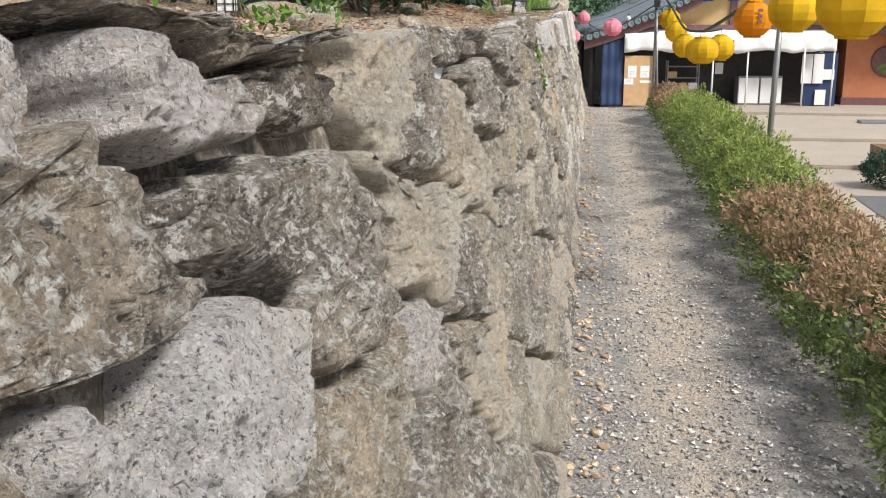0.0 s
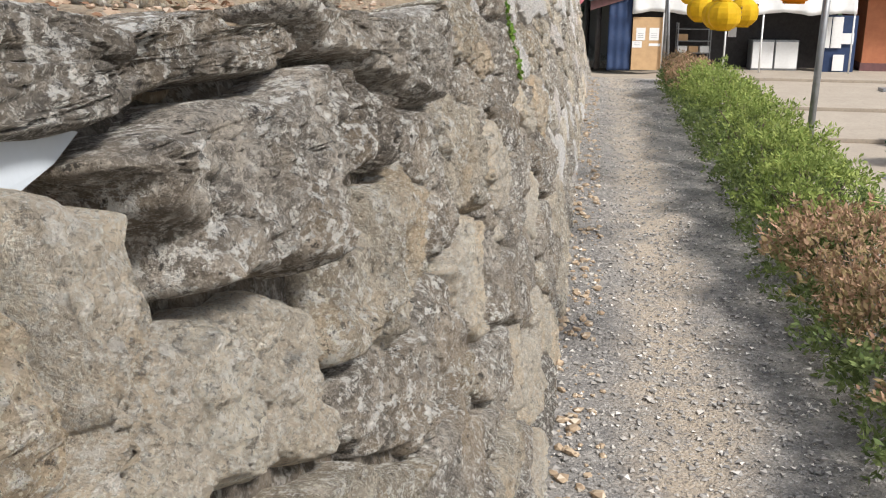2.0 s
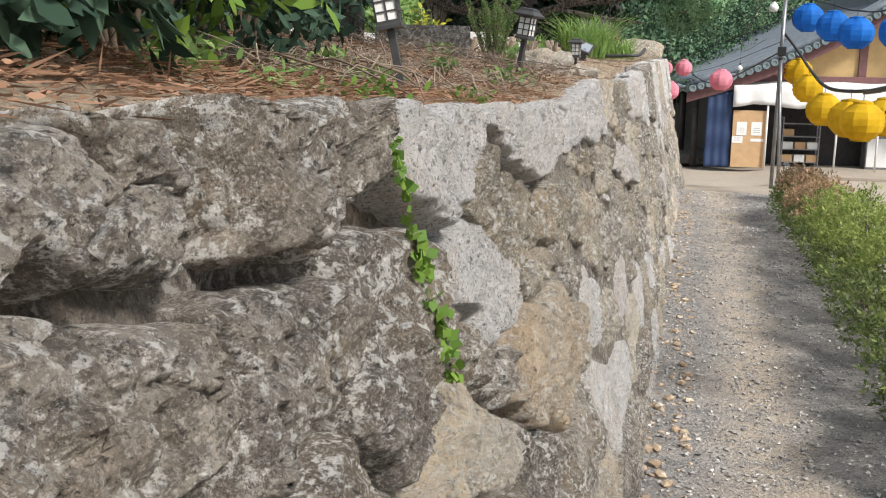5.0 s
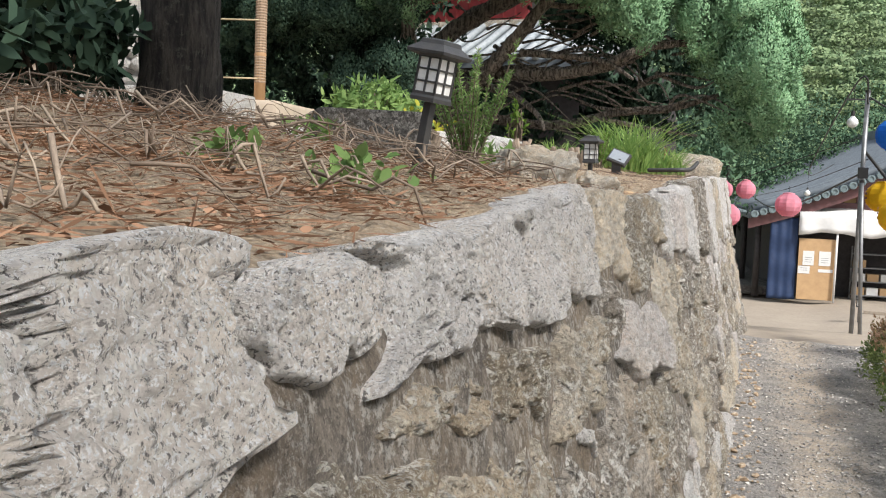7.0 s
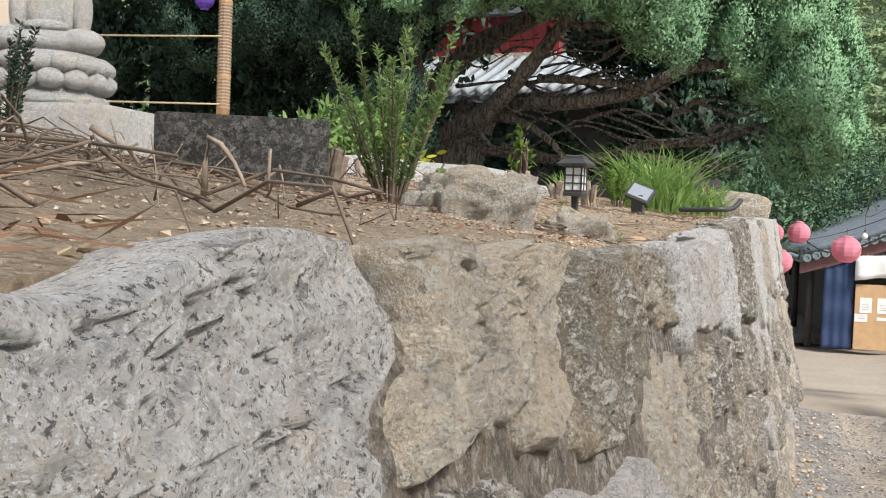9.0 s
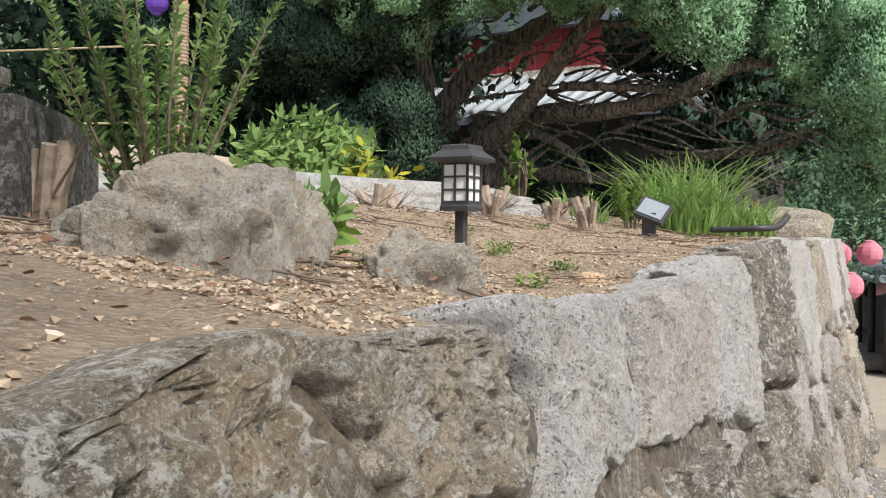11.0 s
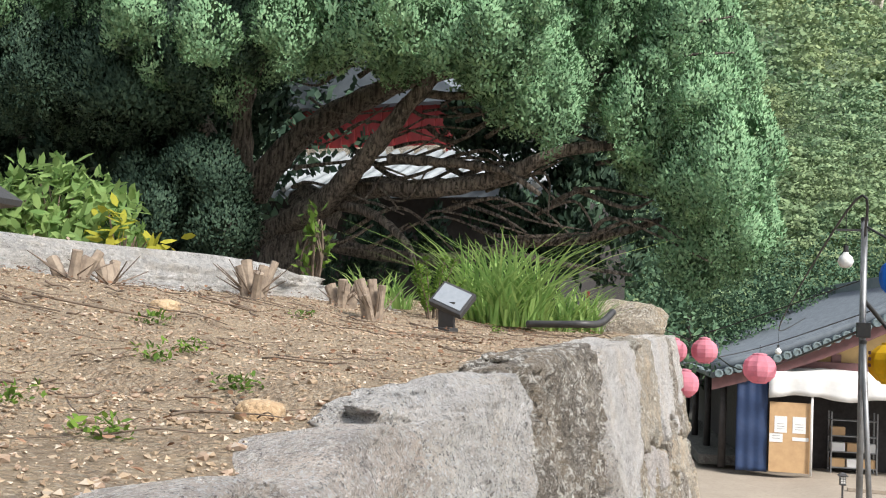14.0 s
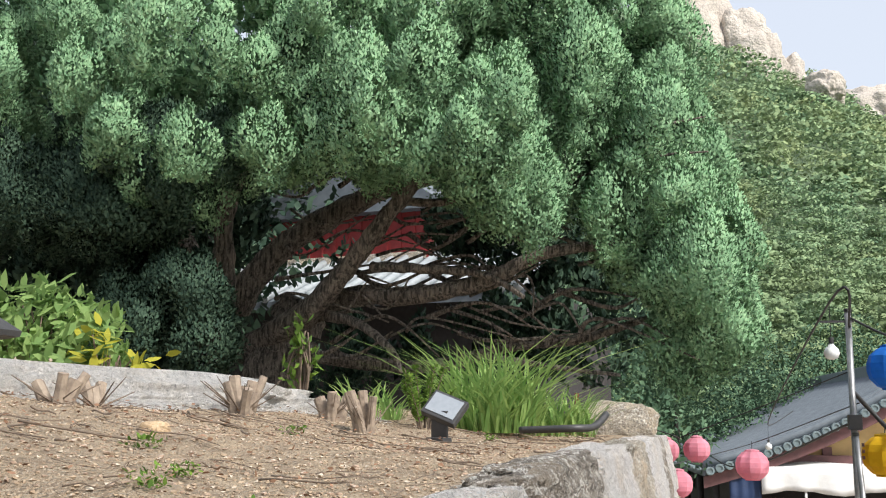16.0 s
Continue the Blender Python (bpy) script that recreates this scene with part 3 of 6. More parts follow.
STONES_SEVEN = [
    (7.05, 1.44, 0.86, 0.15, 0.9, -0.03, 0.1, 0.05, "g"), (7.90, 0.50, 1.20, 0.30, 1.0, -0.23, 0.3, 0.06, "g"), (7.50, 1.18, 0.70, 0.20, 0.9, -0.1, 0.0, 0.05, "t"),
    (7.64, 1.44, 0.26, 0.11, 0.4, -0.1, 0.3, 0.05, "g"), (8.08, 1.415, 0.52, 0.17, 0.4, -0.07, 0.05, 0.055, "g"), (8.79, 1.42, 0.66, 0.22, 0.5, -0.03, 0.1, 0.055, "g"),
    (8.80, 1.18, 0.50, 0.19, 0.6, -0.17, 0.1, 0.04, "t"), (8.32, 1.25, 0.38, 0.11, 0.3, -0.2, 0.0, 0.03, "t"), (7.94, 1.29, 0.30, 0.08, 0.5, -0.2, 0.0, 0.012, "t"),
]
STONES_GRANITE = [
    (9.44, 1.385, 0.52, 0.22, 0.6, -0.07, 0.1, 0.045, "l"), (10.08, 1.34, 0.64, 0.25, 0.7, -0.06, 0.1, 0.045, "t"), (10.62, 1.42, 0.36, 0.16, 0.0, -0.1, 0.0, 0.05, "t"),
    (11.06, 1.36, 0.46, 0.25, 0.2, -0.1, 0.0, 0.055, "g"), (11.66, 1.34, 0.66, 0.28, 0.5, -0.1, 0.0, 0.06, "p"), (9.75, 1.09, 0.76, 0.17, 0.8, -0.17, 0.0, 0.09, "p"),
]
STONES_END = [
    (12.34, 1.31, 0.62, 0.38, 0.8, -0.08, 0.1, 0.07, "g"), (13.20, 1.29, 0.92, 0.46, 0.8, -0.08, 0.2, 0.06, "d"), (14.45, 1.27, 1.25, 0.50, 0.8, -0.04, 0.2, 0.07, "g"),
    (15.75, 1.30, 1.20, 0.50, 0.8, 0.0, 0.1, 0.06, "t"), (17.00, 1.32, 1.20, 0.50, 0.6, 0.0, 0.1, 0.08, "g"), (18.20, 1.33, 1.10, 0.50, 0.4, 0.0, 0.0, 0.05, "d"), (19.10, 1.33, 0.70, 0.48, 0.2, 0.0, 0.0, 0.07, "g"),
]
stones = []
for rows in (STONES_NEAR, STONES_FIRST, STONES_MID, STONES_VINE, STONES_SEVEN, STONES_GRANITE, STONES_END):
    for row in rows:
        stone = Stone(*row)
        if stone.z + stone.h / 2 > crest(stone.y) - 0.07:
            stone.z = crest(stone.y) + (0.03 if 11 < stone.y < 14 else 0.008) - stone.h / 2
        stones.append(stone)
# other stones fill what is left between them, down to the foot
filler = random.Random(11)
for attempt in range(9000):
    if len(stones) > 290:
        break
    fy, fz = filler.uniform(-2.6, 19.3), filler.uniform(0.02, 1.50)
    large = attempt < 3000
    fw, fh = (filler.uniform(0.34, 0.70), filler.uniform(0.20, 0.34)) if large else (filler.uniform(0.14, 0.34), filler.uniform(0.08, 0.18))
    tries = np.array([(fy, fz), (fy - fw * 0.4, fz), (fy + fw * 0.4, fz), (fy, fz - fh * 0.4), (fy, fz + fh * 0.4)])
    if fz + fh / 2 > crest(fy) + 0.01 or any(o.claim(tries[:, 0], tries[:, 1]).min() < 0.98 for o in stones if abs(o.y - fy) < 1.8):
        continue
    stones.append(Stone(fy, fz, fw, fh, filler.uniform(0.0, 0.7), filler.uniform(-0.25, 0.05), filler.uniform(-0.2, 0.3), filler.uniform(0.02, 0.055), filler.choice("ddtgtpld" if fy > 6.5 else "dddtdtdl"), filler.uniform(2.6, 5.0)))
for i, stone in enumerate(stones):
    wall_stone(stone, stones, i * 13 + 5)

# ---- ground: gravel path, lower yard, raised bed ----
def ground_z(x, y):
    """Path level at first, then a ramp down to the yard; the yard lies lower on the right of the hedge."""
    t = min(max((y - 17.3) / 17.0, 0), 1)
    ramp = -2.2 * (t * t * (3 - 2 * t)) - (0.12 if y > 17.3 else 0)
    s = min(max((x - 1.75) / 1.3, 0), 1)
    return ramp + (-2.2 - ramp) * (s * s * (3 - 2 * s))


def sheet(name, xs, ys, height, mat, label, category):
    verts = [(x, y, height(x, y)) for y in ys for x in xs]
    w = len(xs)
    faces = [(j * w + i, j * w + i + 1, (j + 1) * w + i + 1, (j + 1) * w + i) for j in range(len(ys) - 1) for i in range(w - 1)]
    return place(name, mesh_from(name, verts, faces, mat, True), None, None, label, category, "", "structure")


def path_z(x, y):
    rut = 0.02 * math.exp(-((x - 0.45) / 0.22) ** 2)
    return ground_z(x, y) + 0.012 + 0.02 * noise.fractal(Vector((x * 2, y * 2, 0)), 0.9, 2, 3) - rut + 0.05 * max(0, 0.15 - x) + 0.006 * noise.noise(Vector((x * 22, y * 22, 1)))


gx = [-400, -120, -40, -15, -6, -2, -0.6, 0, 0.5, 1, 1.5, 1.75, 1.9, 2.05, 2.2, 2.4, 2.6, 2.8, 3.05, 3.4, 5, 8, 14, 30, 90, 400]
gy = [-60, -20, -8, -3, 0, 3, 6, 9, 12, 15, 17.2, 17.35] + [18 + k for k in range(18)] + [38, 42, 50, 62, 90, 150, 300, 900, 1500]
sheet("ground", gx, gy, lambda x, y: ground_z(x, y) - (0.15 if y < 17.3 and x < 1.8 else 0), YARD, "beige beaten-earth and concrete temple yard", "ground")
sheet("path", np.arange(-0.2, 1.81, 0.05), np.arange(-4, 17.31, 0.05), path_z, GRAVEL, "grey gravel path with a worn sandy middle", "path")


def pebbles(name, count, xr, yr, height, lo, hi, mat, seed, label, skew=1.0, parent=None):
    """Loose stones, each an uneven lump."""
    rng = np.random.default_rng(seed)
    g = 0.618
    ico_v = np.array([(0, 1, g), (0, 1, -g), (0, -1, g), (0, -1, -g), (1, g, 0), (1, -g, 0), (-1, g, 0), (-1, -g, 0), (g, 0, 1), (-g, 0, 1), (g, 0, -1), (-g, 0, -1)], float) * 0.85
    ico_f = [(0, 9, 8), (0, 8, 4), (0, 4, 1), (0, 1, 6), (0, 6, 9), (2, 8, 9), (2, 9, 7), (2, 7, 3), (2, 3, 5), (2, 5, 8), (8, 5, 4), (4, 5, 10), (4, 10, 1), (1, 10, 11), (1, 11, 6), (6, 11, 7), (6, 7, 9), (3, 7, 11), (3, 11, 10), (3, 10, 5)]
    oct_v = np.array([(1, 0, 0), (0, 1, 0), (-1, 0, 0), (0, -1, 0), (0, 0, 1), (0, 0, -1)], float)
    oct_f = [(0, 1, 4), (1, 2, 4), (2, 3, 4), (3, 0, 4), (1, 0, 5), (2, 1, 5), (3, 2, 5), (0, 3, 5)]
    if count < 3000:
        oct_v, oct_f = ico_v, ico_f
    tri = []
    xs = rng.uniform(0, 1, count)
    ys = yr[0] + (yr[1] - yr[0]) * rng.uniform(0, 1, count) ** skew
    for i in range(count):
        x = xr[0] + (xr[1] - xr[0]) * xs[i]
        s = lo + (hi - lo) * rng.uniform() ** 3
        a = rng.uniform(0, 6.3)
        v = oct_v * (s * rng.uniform(0.65, 1.15, (len(oct_v), 1)))
        spin = np.linalg.qr(rng.normal(size=(3, 3)))[0]
        v = (v @ spin) * (1, rng.uniform(0.6, 1), 0.55)
        c, d = math.cos(a), math.sin(a)
        v = np.stack([v[:, 0] * c - v[:, 1] * d, v[:, 0] * d + v[:, 1] * c, v[:, 2]], 1) + (x, ys[i], height(x, ys[i]) + s * 0.25)
        tri.append(v[np.array(oct_f)].reshape(-1, 3))
    me = quads_mesh(name, np.concatenate(tri), 3, mat)
    return place(name, me, parent, None, label, "gravel", "", "stuff")


pebbles("gravel", 24000, (-0.12, 1.15), (1.6, 17.2), path_z, 0.004, 0.022, PEBBLE, 3, "loose grey gravel on the path", 1.6)
pebbles("rubble", 1500, (-0.14, 0.16), (1.0, 17.0), path_z, 0.006, 0.035, CHIP, 4, "tan rubble and chips along the wall foot", 1.3)


def bed_z(x, y):
    """The planted bed behind the wall, rising away from it, less steeply at its far end."""
    d = max(0, -0.40 - x)
    k = min(max((y - 10.9) / 1.1, 0), 1)
    near = float(np.interp(y, [2.0, 5.0], [0.03, 0.13])) * (min(d, 1.6) + 0.5 * max(0, min(d - 1.6, 3)))
    far = 0.03 * min(d, 0.5) + 0.135 * max(0, min(d - 0.5, 1.2)) + 0.06 * max(0, min(d - 1.7, 3))
    lip = max(0, x + 0.405)
    return crest(y) - 0.012 * math.exp(-d * 12) + 0.004 - 60 * lip + near * (1 - k) + far * k + 0.025 * noise.fractal(Vector((x * 1.3, y * 1.3, 4)), 0.9, 2, 3) * min(1, d * 3) + 0.006 * noise.noise(Vector((x * 16, y * 16, 1)))


bed_x = list(np.arange(-3.0, -0.41, 0.045)) + [-0.405, -0.4035]
sheet("bed_ground", [-30, -20, -14, -10, -8, -6.5, -5.5, -4.6, -3.8, -3.3] + bed_x, np.arange(-3.0, WALL_END - 0.03, 0.05), bed_z, SOIL, "sandy brown soil of the raised garden bed", "ground")
pebbles("bed_grit", 5000, (-2.2, -0.39), (8.6, 10.8), bed_z, 0.002, 0.009, CHIP, 15, "sandy grit on the soil behind the wall")
pebbles("bed_gravel", 42000, (-2.6, -0.42), (10.6, 17.0), bed_z, 0.0025, 0.0095, CHIP, 5, "sandy grit and chips on the bed soil", 1.5)
pebbles("bed_rubble", 2600, (-1.9, -0.40), (0.4, 4.9), bed_z, 0.004, 0.015, SOIL_STONE, 16, "flat tan and pinkish stones strewn on the soil")
pebbles("bed_stones", 420, (-2.2, -0.45), (1.0, 18.5), bed_z, 0.005, 0.014, CHIP, 6, "scattered tan stones on the bed soil")

pebbles("bed_clods", 2900, (-2.3, -0.42), (10.6, 15.0), bed_z, 0.004, 0.012, SOIL_STONE, 17, "brown clods and stones strewn on the bed soil", 1.4)

# ---- tile-roofed temple house with a tent awning, at the end of the path ----
HY = 41.0
BASE = -2.2
HOUSE = pose(0, HY, BASE, 0, 0, 7)


def by_house(x, y, z):
    """A pose beside the house, in its own measures."""
    return HOUSE @ Matrix.Translation((x, y - HY, z - BASE))


house = thing("tiled_house", HOUSE, "low temple house with grey tiled gable roof and ochre plaster gable", "house")


def tri_prism(pts, y0, y1):
    """A flat outline in x, z drawn out from y0 to y1."""
    bm = bmesh.new()
    a = [bm.verts.new((x, y0, z)) for x, z in pts]
    b = [bm.verts.new((x, y1, z)) for x, z in pts]
    bm.faces.new(a)
    bm.faces.new(b[::-1])
    for i in range(len(pts)):
        j = (i + 1) % len(pts)
        bm.faces.new((a[j], a[i], b[i], b[j]))
    return bm


EAVE, PEAK, PEAK_X, RIGHT_X = 2.75, 5.75, 6.6, 13.2
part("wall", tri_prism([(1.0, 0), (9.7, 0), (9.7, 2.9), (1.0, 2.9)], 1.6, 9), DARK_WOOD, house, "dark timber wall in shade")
part("gable", tri_prism([(1.2, 2.95), (12.0, 2.95), (PEAK_X, 5.35)], 0.55, 0.7), PLASTER, house, "ochre plaster gable")
for px in (3.4, 5.8, 8.2):
    part("post", box(0.26, 0.12, 4.85 - abs(px - PEAK_X) * 0.45 - 2.9, (px, 0.5, 2.9)), PLUM, house, "plum-painted timber post")
part("beam", box(12.4, 0.2, 0.26, (PEAK_X, 0.42, 2.92), 0.02), PLUM, house, "plum-painted timber beam")
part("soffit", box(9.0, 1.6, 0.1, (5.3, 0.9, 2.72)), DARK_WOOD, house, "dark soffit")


def roof_side(left):
    s = -1 if left else 1
    x0, x1 = (-0.15, PEAK_X) if left else (RIGHT_X + 0.15, PEAK_X)
    n = 14
    verts, faces = [], []
    for i in range(n + 1):
        t = i / n
        x = x0 + (x1 - x0) * t
        z = EAVE + (PEAK - EAVE) * (t - 0.10 * math.sin(math.pi * t))
        for y, dz in ((-0.35, 0), (19, 0), (19, -0.18), (-0.35, -0.18)):
            verts.append((x, y, z + dz))
    for i in range(n):
        for k in range(4):
            j = (k + 1) % 4
            faces.append((i * 4 + k, (i + 1) * 4 + k, (i + 1) * 4 + j, i * 4 + j))
    faces += [(0, 1, 2, 3), (n * 4 + 3, n * 4 + 2, n * 4 + 1, n * 4)]
    return place("roof", mesh_from("roof", verts, faces, ROOF), house, None, "grey clay tile roof slope")


def roof_point(t, left=True):
    x0 = -0.15 if left else RIGHT_X + 0.15
    return Vector((x0 + (PEAK_X - x0) * t, 0, EAVE + (PEAK - EAVE) * (t - 0.10 * math.sin(math.pi * t))))


left_roof, right_roof = roof_side(True), roof_side(False)
# rows of round cover tiles running down the slope
cover = [roof_point(k / 8) + Vector((0, 0, 0.05)) for k in range(9)]
row_v, row_f = tube_data(cover, [0.075] * 9, 6)
row_me = mesh_from("cover_tile", row_v, row_f, ROOF, True)
for k in range(52):
    place("cover_tile", row_me, left_roof, Matrix.Translation((0, 0.15 + k * 0.36, 0)))
# verge: rows of tile ends facing out, bargeboard under them
end_bm = ring_mesh([(0.105, -0.12), (0.12, 0.0), (0.12, 0.12), (0.075, 0.125), (0.07, 0.10)], 10)
end_me = bpy.data.meshes.new("tile_end")
end_bm.to_mesh(end_me)
end_bm.free()
end_me.materials.append(ROOF_END)
for left in (True, False):
    owner = left_roof if left else right_roof
    for k in range(25):
        p = roof_point((k + 0.6) / 25.5, left)
        place("tile_end", end_me, owner, pose(p.x, -0.42, p.z - 0.08, 90, 0, 0))
    v, f = tube_data([roof_point(k / 10, left) + Vector((0, -0.15, 0.10)) for k in range(11)], [0.13] * 11, 8)
    place("verge_tile", mesh_from("verge_tile", v, f, ROOF, True), owner)
    v, f = tube_data([roof_point(k / 10, left) + Vector((0, 0.25, 0.16)) for k in range(11)], [0.12] * 11, 8)
    place("verge_tile", mesh_from("verge_tile", v, f, ROOF, True), owner)
    board = [roof_point(k / 10, left) for k in range(11)]
    verts = [(p.x, y, p.z + dz) for p in board for y, dz in ((-0.3, -0.2), (-0.22, -0.2), (-0.22, -0.52), (-0.3, -0.52))]
    faces = [(i * 4 + k, i * 4 + 4 + k, i * 4 + 4 + (k + 1) % 4, i * 4 + (k + 1) % 4) for i in range(10) for k in range(4)]
    place("bargeboard", mesh_from("bargeboard", verts, faces + [(0, 1, 2, 3), (43, 42, 41, 40)], PLUM), house, None, "plum-painted bargeboard")
part("ridge", box(0.36, 19.6, 0.45, (PEAK_X, 9.4, PEAK - 0.05), 0.06), ROOF, house, "stacked ridge tiles")
# left eave fringe and the dark veranda under it
fringe = ring_mesh([(0.06, -0.1), (0.075, 0.0), (0.075, 0.08)], 8)
fringe_me = bpy.data.meshes.new("eave_tile")
fringe.to_mesh(fringe_me)
fringe.free()
fringe_me.materials.append(ROOF_END)
for k in range(50):
    place("eave_tile", fringe_me, left_roof, pose(-0.2, 0.15 + k * 0.36, EAVE - 0.02, 0, -90, 0))
for px, py in ((0.25, 0.3), (0.15, 3.2), (0.1, 6.4), (0.1, 9.6)):
    part("veranda_post", ring_mesh([(0.11, 0.0), (0.10, 2.8)], 10), DARK_WOOD, house, "", Matrix.Translation((px, py, 0)), True)
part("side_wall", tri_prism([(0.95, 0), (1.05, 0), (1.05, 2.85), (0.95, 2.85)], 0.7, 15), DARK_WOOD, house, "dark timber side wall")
part("stone_step", box(1.3, 12, 0.28, (0.3, 6.8, 0.0), 0.03), CONCRETE, house, "worn stone step")

sheet_bm = bmesh.new()
bmesh.ops.create_grid(sheet_bm, x_segments=16, y_segments=24, size=0.5)
for v in sheet_bm.verts:
    x, z = v.co.x, v.co.y
    v.co = (x * 0.86, 0.025 * math.sin(x * 19) * (0.4 + abs(z)) + 0.02 * math.sin(z * 17), z * 2.62)
blue = part("blue_tarpaulin", sheet_bm, BLUE_SHEET, None, "", by_house(0.98, HY - 0.25, BASE + 1.33), True)
tagged(blue, "dark blue tarpaulin sheet hanging beside the veranda", "tarpaulin")
bv = blue.modifiers.new("thick", "SOLIDIFY")
bv.thickness = 0.02

board = thing("notice_board", by_house(2.04, HY - 0.3, BASE), "tan plywood door panel with pinned white notices", "board")
part("panel", box(1.17, 0.05, 1.95, (0, 0, 0.05), 0.008), PLYWOOD, board)
for x, z, w, h in ((-0.28, 1.25, 0.34, 0.46), (0.22, 1.25, 0.36, 0.46), (-0.40, 0.98, 0.36, 0.24), (0.26, 1.04, 0.44, 0.10)):
    part("notice", box(w, 0.006, h, (x, -0.032, z - 0.1)), PAPER, board, "white paper notice")
    for k in range(3):
        if h > 0.2:
            part("text_line", box(w * 0.6, 0.002, 0.012, (x, -0.036, z + 0.0 + k * 0.07)), STEEL, board, "unreadable grey line of text")


def awning():
    tent = thing("tent_awning", by_house(1.4, HY - 0.4, BASE), "white canvas market tent awning on thin white poles", "tent")
    n, rows = 60, 8
    verts, faces = [], []
    for i in range(n + 1):
        x = 8.25 * i / n
        for j in range(rows + 1):
            t = j / rows
            sag = 0.06 * math.sin(x * 2.4) * t + 0.025 * math.sin(x * 9 + j)
            if j < 4:
                y, z = 1.2 - 1.2 * (j / 4), 3.0 - 0.18 * (j / 4) ** 2 - 0.02 * math.sin(x * 3)
            else:
                s = (j - 4) / 4
                y, z = -0.02 - 0.05 * math.sin(x * 7) * s, 2.82 - 0.72 * s + 0.10 * abs(math.sin(x * 1.45)) * s + sag * 0.4
            verts.append((x, y, z))
    w = rows + 1
    faces = [(i * w + j, (i + 1) * w + j, (i + 1) * w + j + 1, i * w + j + 1) for i in range(n) for j in range(rows)]
    c = place("canopy", mesh_from("canopy", verts, faces, CANVAS, True), tent, None, "creased white canvas canopy")
    c.modifiers.new("thick", "SOLIDIFY").thickness = 0.01
    for x in (1.18, 3.5, 4.85, 7.05, 8.2):
        part("pole", ring_mesh([(0.035, 0.0), (0.035, 2.3)], 8), CANVAS, tent, "thin white pole", Matrix.Translation((x, 0, 0)), True)
    return tent


awning()


def shop_shelf():
    rack = thing("metal_rack", by_house(4.0, HY + 0.9, BASE), "grey metal rack with white crates in the shade", "rack")
    for z in (0.15, 0.6, 1.05, 1.5):
        part("shelf", box(1.3, 0.4, 0.03, (0, 0, z)), STEEL, rack)
    for x in (-0.63, 0.63):
        for y in (-0.18, 0.18):
            part("upright", box(0.04, 0.04, 1.75, (x, y, 0)), STEEL, rack)
    for i in range(7):
        part("crate", box(0.36, 0.3, 0.24, (-0.42 + (i % 3) * 0.42, 0, 0.18 + (i // 3) * 0.45), 0.01), PAPER if i % 2 else PLYWOOD, rack)


shop_shelf()
for x, z, w, h in ((6.6, 0.5, 0.85, 0.8), (7.5, 0.5, 0.9, 0.8)):
    fridge = thing("white_cabinet", by_house(x, HY + 0.8, BASE), "pale grey cabinet standing in the tent's shade", "cabinet")
    part("body", box(w, 0.6, h + 0.35, (0, 0, 0), 0.02), STEEL, fridge)
    part("door", box(w - 0.06, 0.03, h + 0.2, (0, -0.315, 0.08), 0.01), PAPER, fridge)
for x, z, w, h in ((8.75, 0.9, 0.42, 1.15), (9.2, 0.9, 0.40, 1.15), (9.62, 1.05, 0.45, 0.4), (9.35, 0.05, 0.42, 0.6), (5.55, 1.2, 0.32, 0.45)):
    tagged(part("paper_sign", box(w, 0.02, h, (0, 0, 0)), PAPER, None, "", by_house(x, HY + 0.1 if x > 8 else HY + 1.2, BASE + z)), "white paper sign hung at the awning", "sign")
tagged(part("dark_curtain", box(1.35, 0.05, 2.1, (0, 0, 0)), BLUE_SHEET, None, "", by_house(9.3, HY + 0.2, BASE)), "dark blue sheet closing the tent's end", "curtain")

lotus = thing("orange_building", pose(12.9, HY + 4, BASE), "orange rendered outbuilding with a round lotus emblem", "building")
part("wall", box(5.2, 4, 2.7, (0, 0, 0.3)), ORANGE_WALL, lotus)
part("plinth", box(5.3, 4.1, 0.3, (0, 0, 0)), PLUM, lotus)
part("roof", tri_prism([(-3.1, 2.95), (3.1, 2.95), (2.6, 3.3), (0, 4.2), (-2.6, 3.3)], -2.5, 2.5), ROOF, lotus, "grey tiled roof")
emb = part("emblem", ring_mesh([(0.62, 0.0), (0.62, 0.05), (0.55, 0.06)], 28), PLUM, lotus, "round maroon emblem", pose(-1.0, -2.0, 1.75, 90, 0, 0), True)
part("lotus_leaf", ring_mesh([(0.34, 0.0), (0.34, 0.02)], 20), AZALEA, emb, "green lotus leaf", Matrix.Translation((0, -0.28, 0.06)) @ Matrix.Diagonal((1.2, 0.6, 1, 1)))
part("lotus_bud", ring_mesh([(0.1, 0.0), (0.1, 0.02)], 12), PAPER, emb, "pale lotus bud", Matrix.Translation((0, 0.2, 0.06)) @ Matrix.Diagonal((0.7, 1.5, 1, 1)))
for k in range(5):
    part("roof_ridge", box(0.16, 5.1, 0.1, (-2.6 + k * 0.7, 0, 3.3 + k * 0.0)), ROOF, lotus)
for y, z in ((38.6, 0.06), (31.0, 0.05), (25.6, 0.05)):
    k = part("kerb", box(22, 0.16, 0.10, (0, 0, 0), 0.015), YARD, None, "", pose(14.3, y, BASE))
    tagged(k, "low beige kerb across the yard", "kerb", "", "structure")
sheet("road", [5.6, 7.0, 9.0, 14.0, 40.0], [12.0, 16.0, 20.0, 21.8], lambda x, y: BASE + 0.012, ASPHALT, "dark asphalt strip at the yard's edge", "road")
part("drain_cover", box(1.2, 0.6, 0.09, (0, 0, 0), 0.02), STEEL, None, "grey slab lying on the yard", pose(9.9, 36.2, BASE))["category"] = "slab"

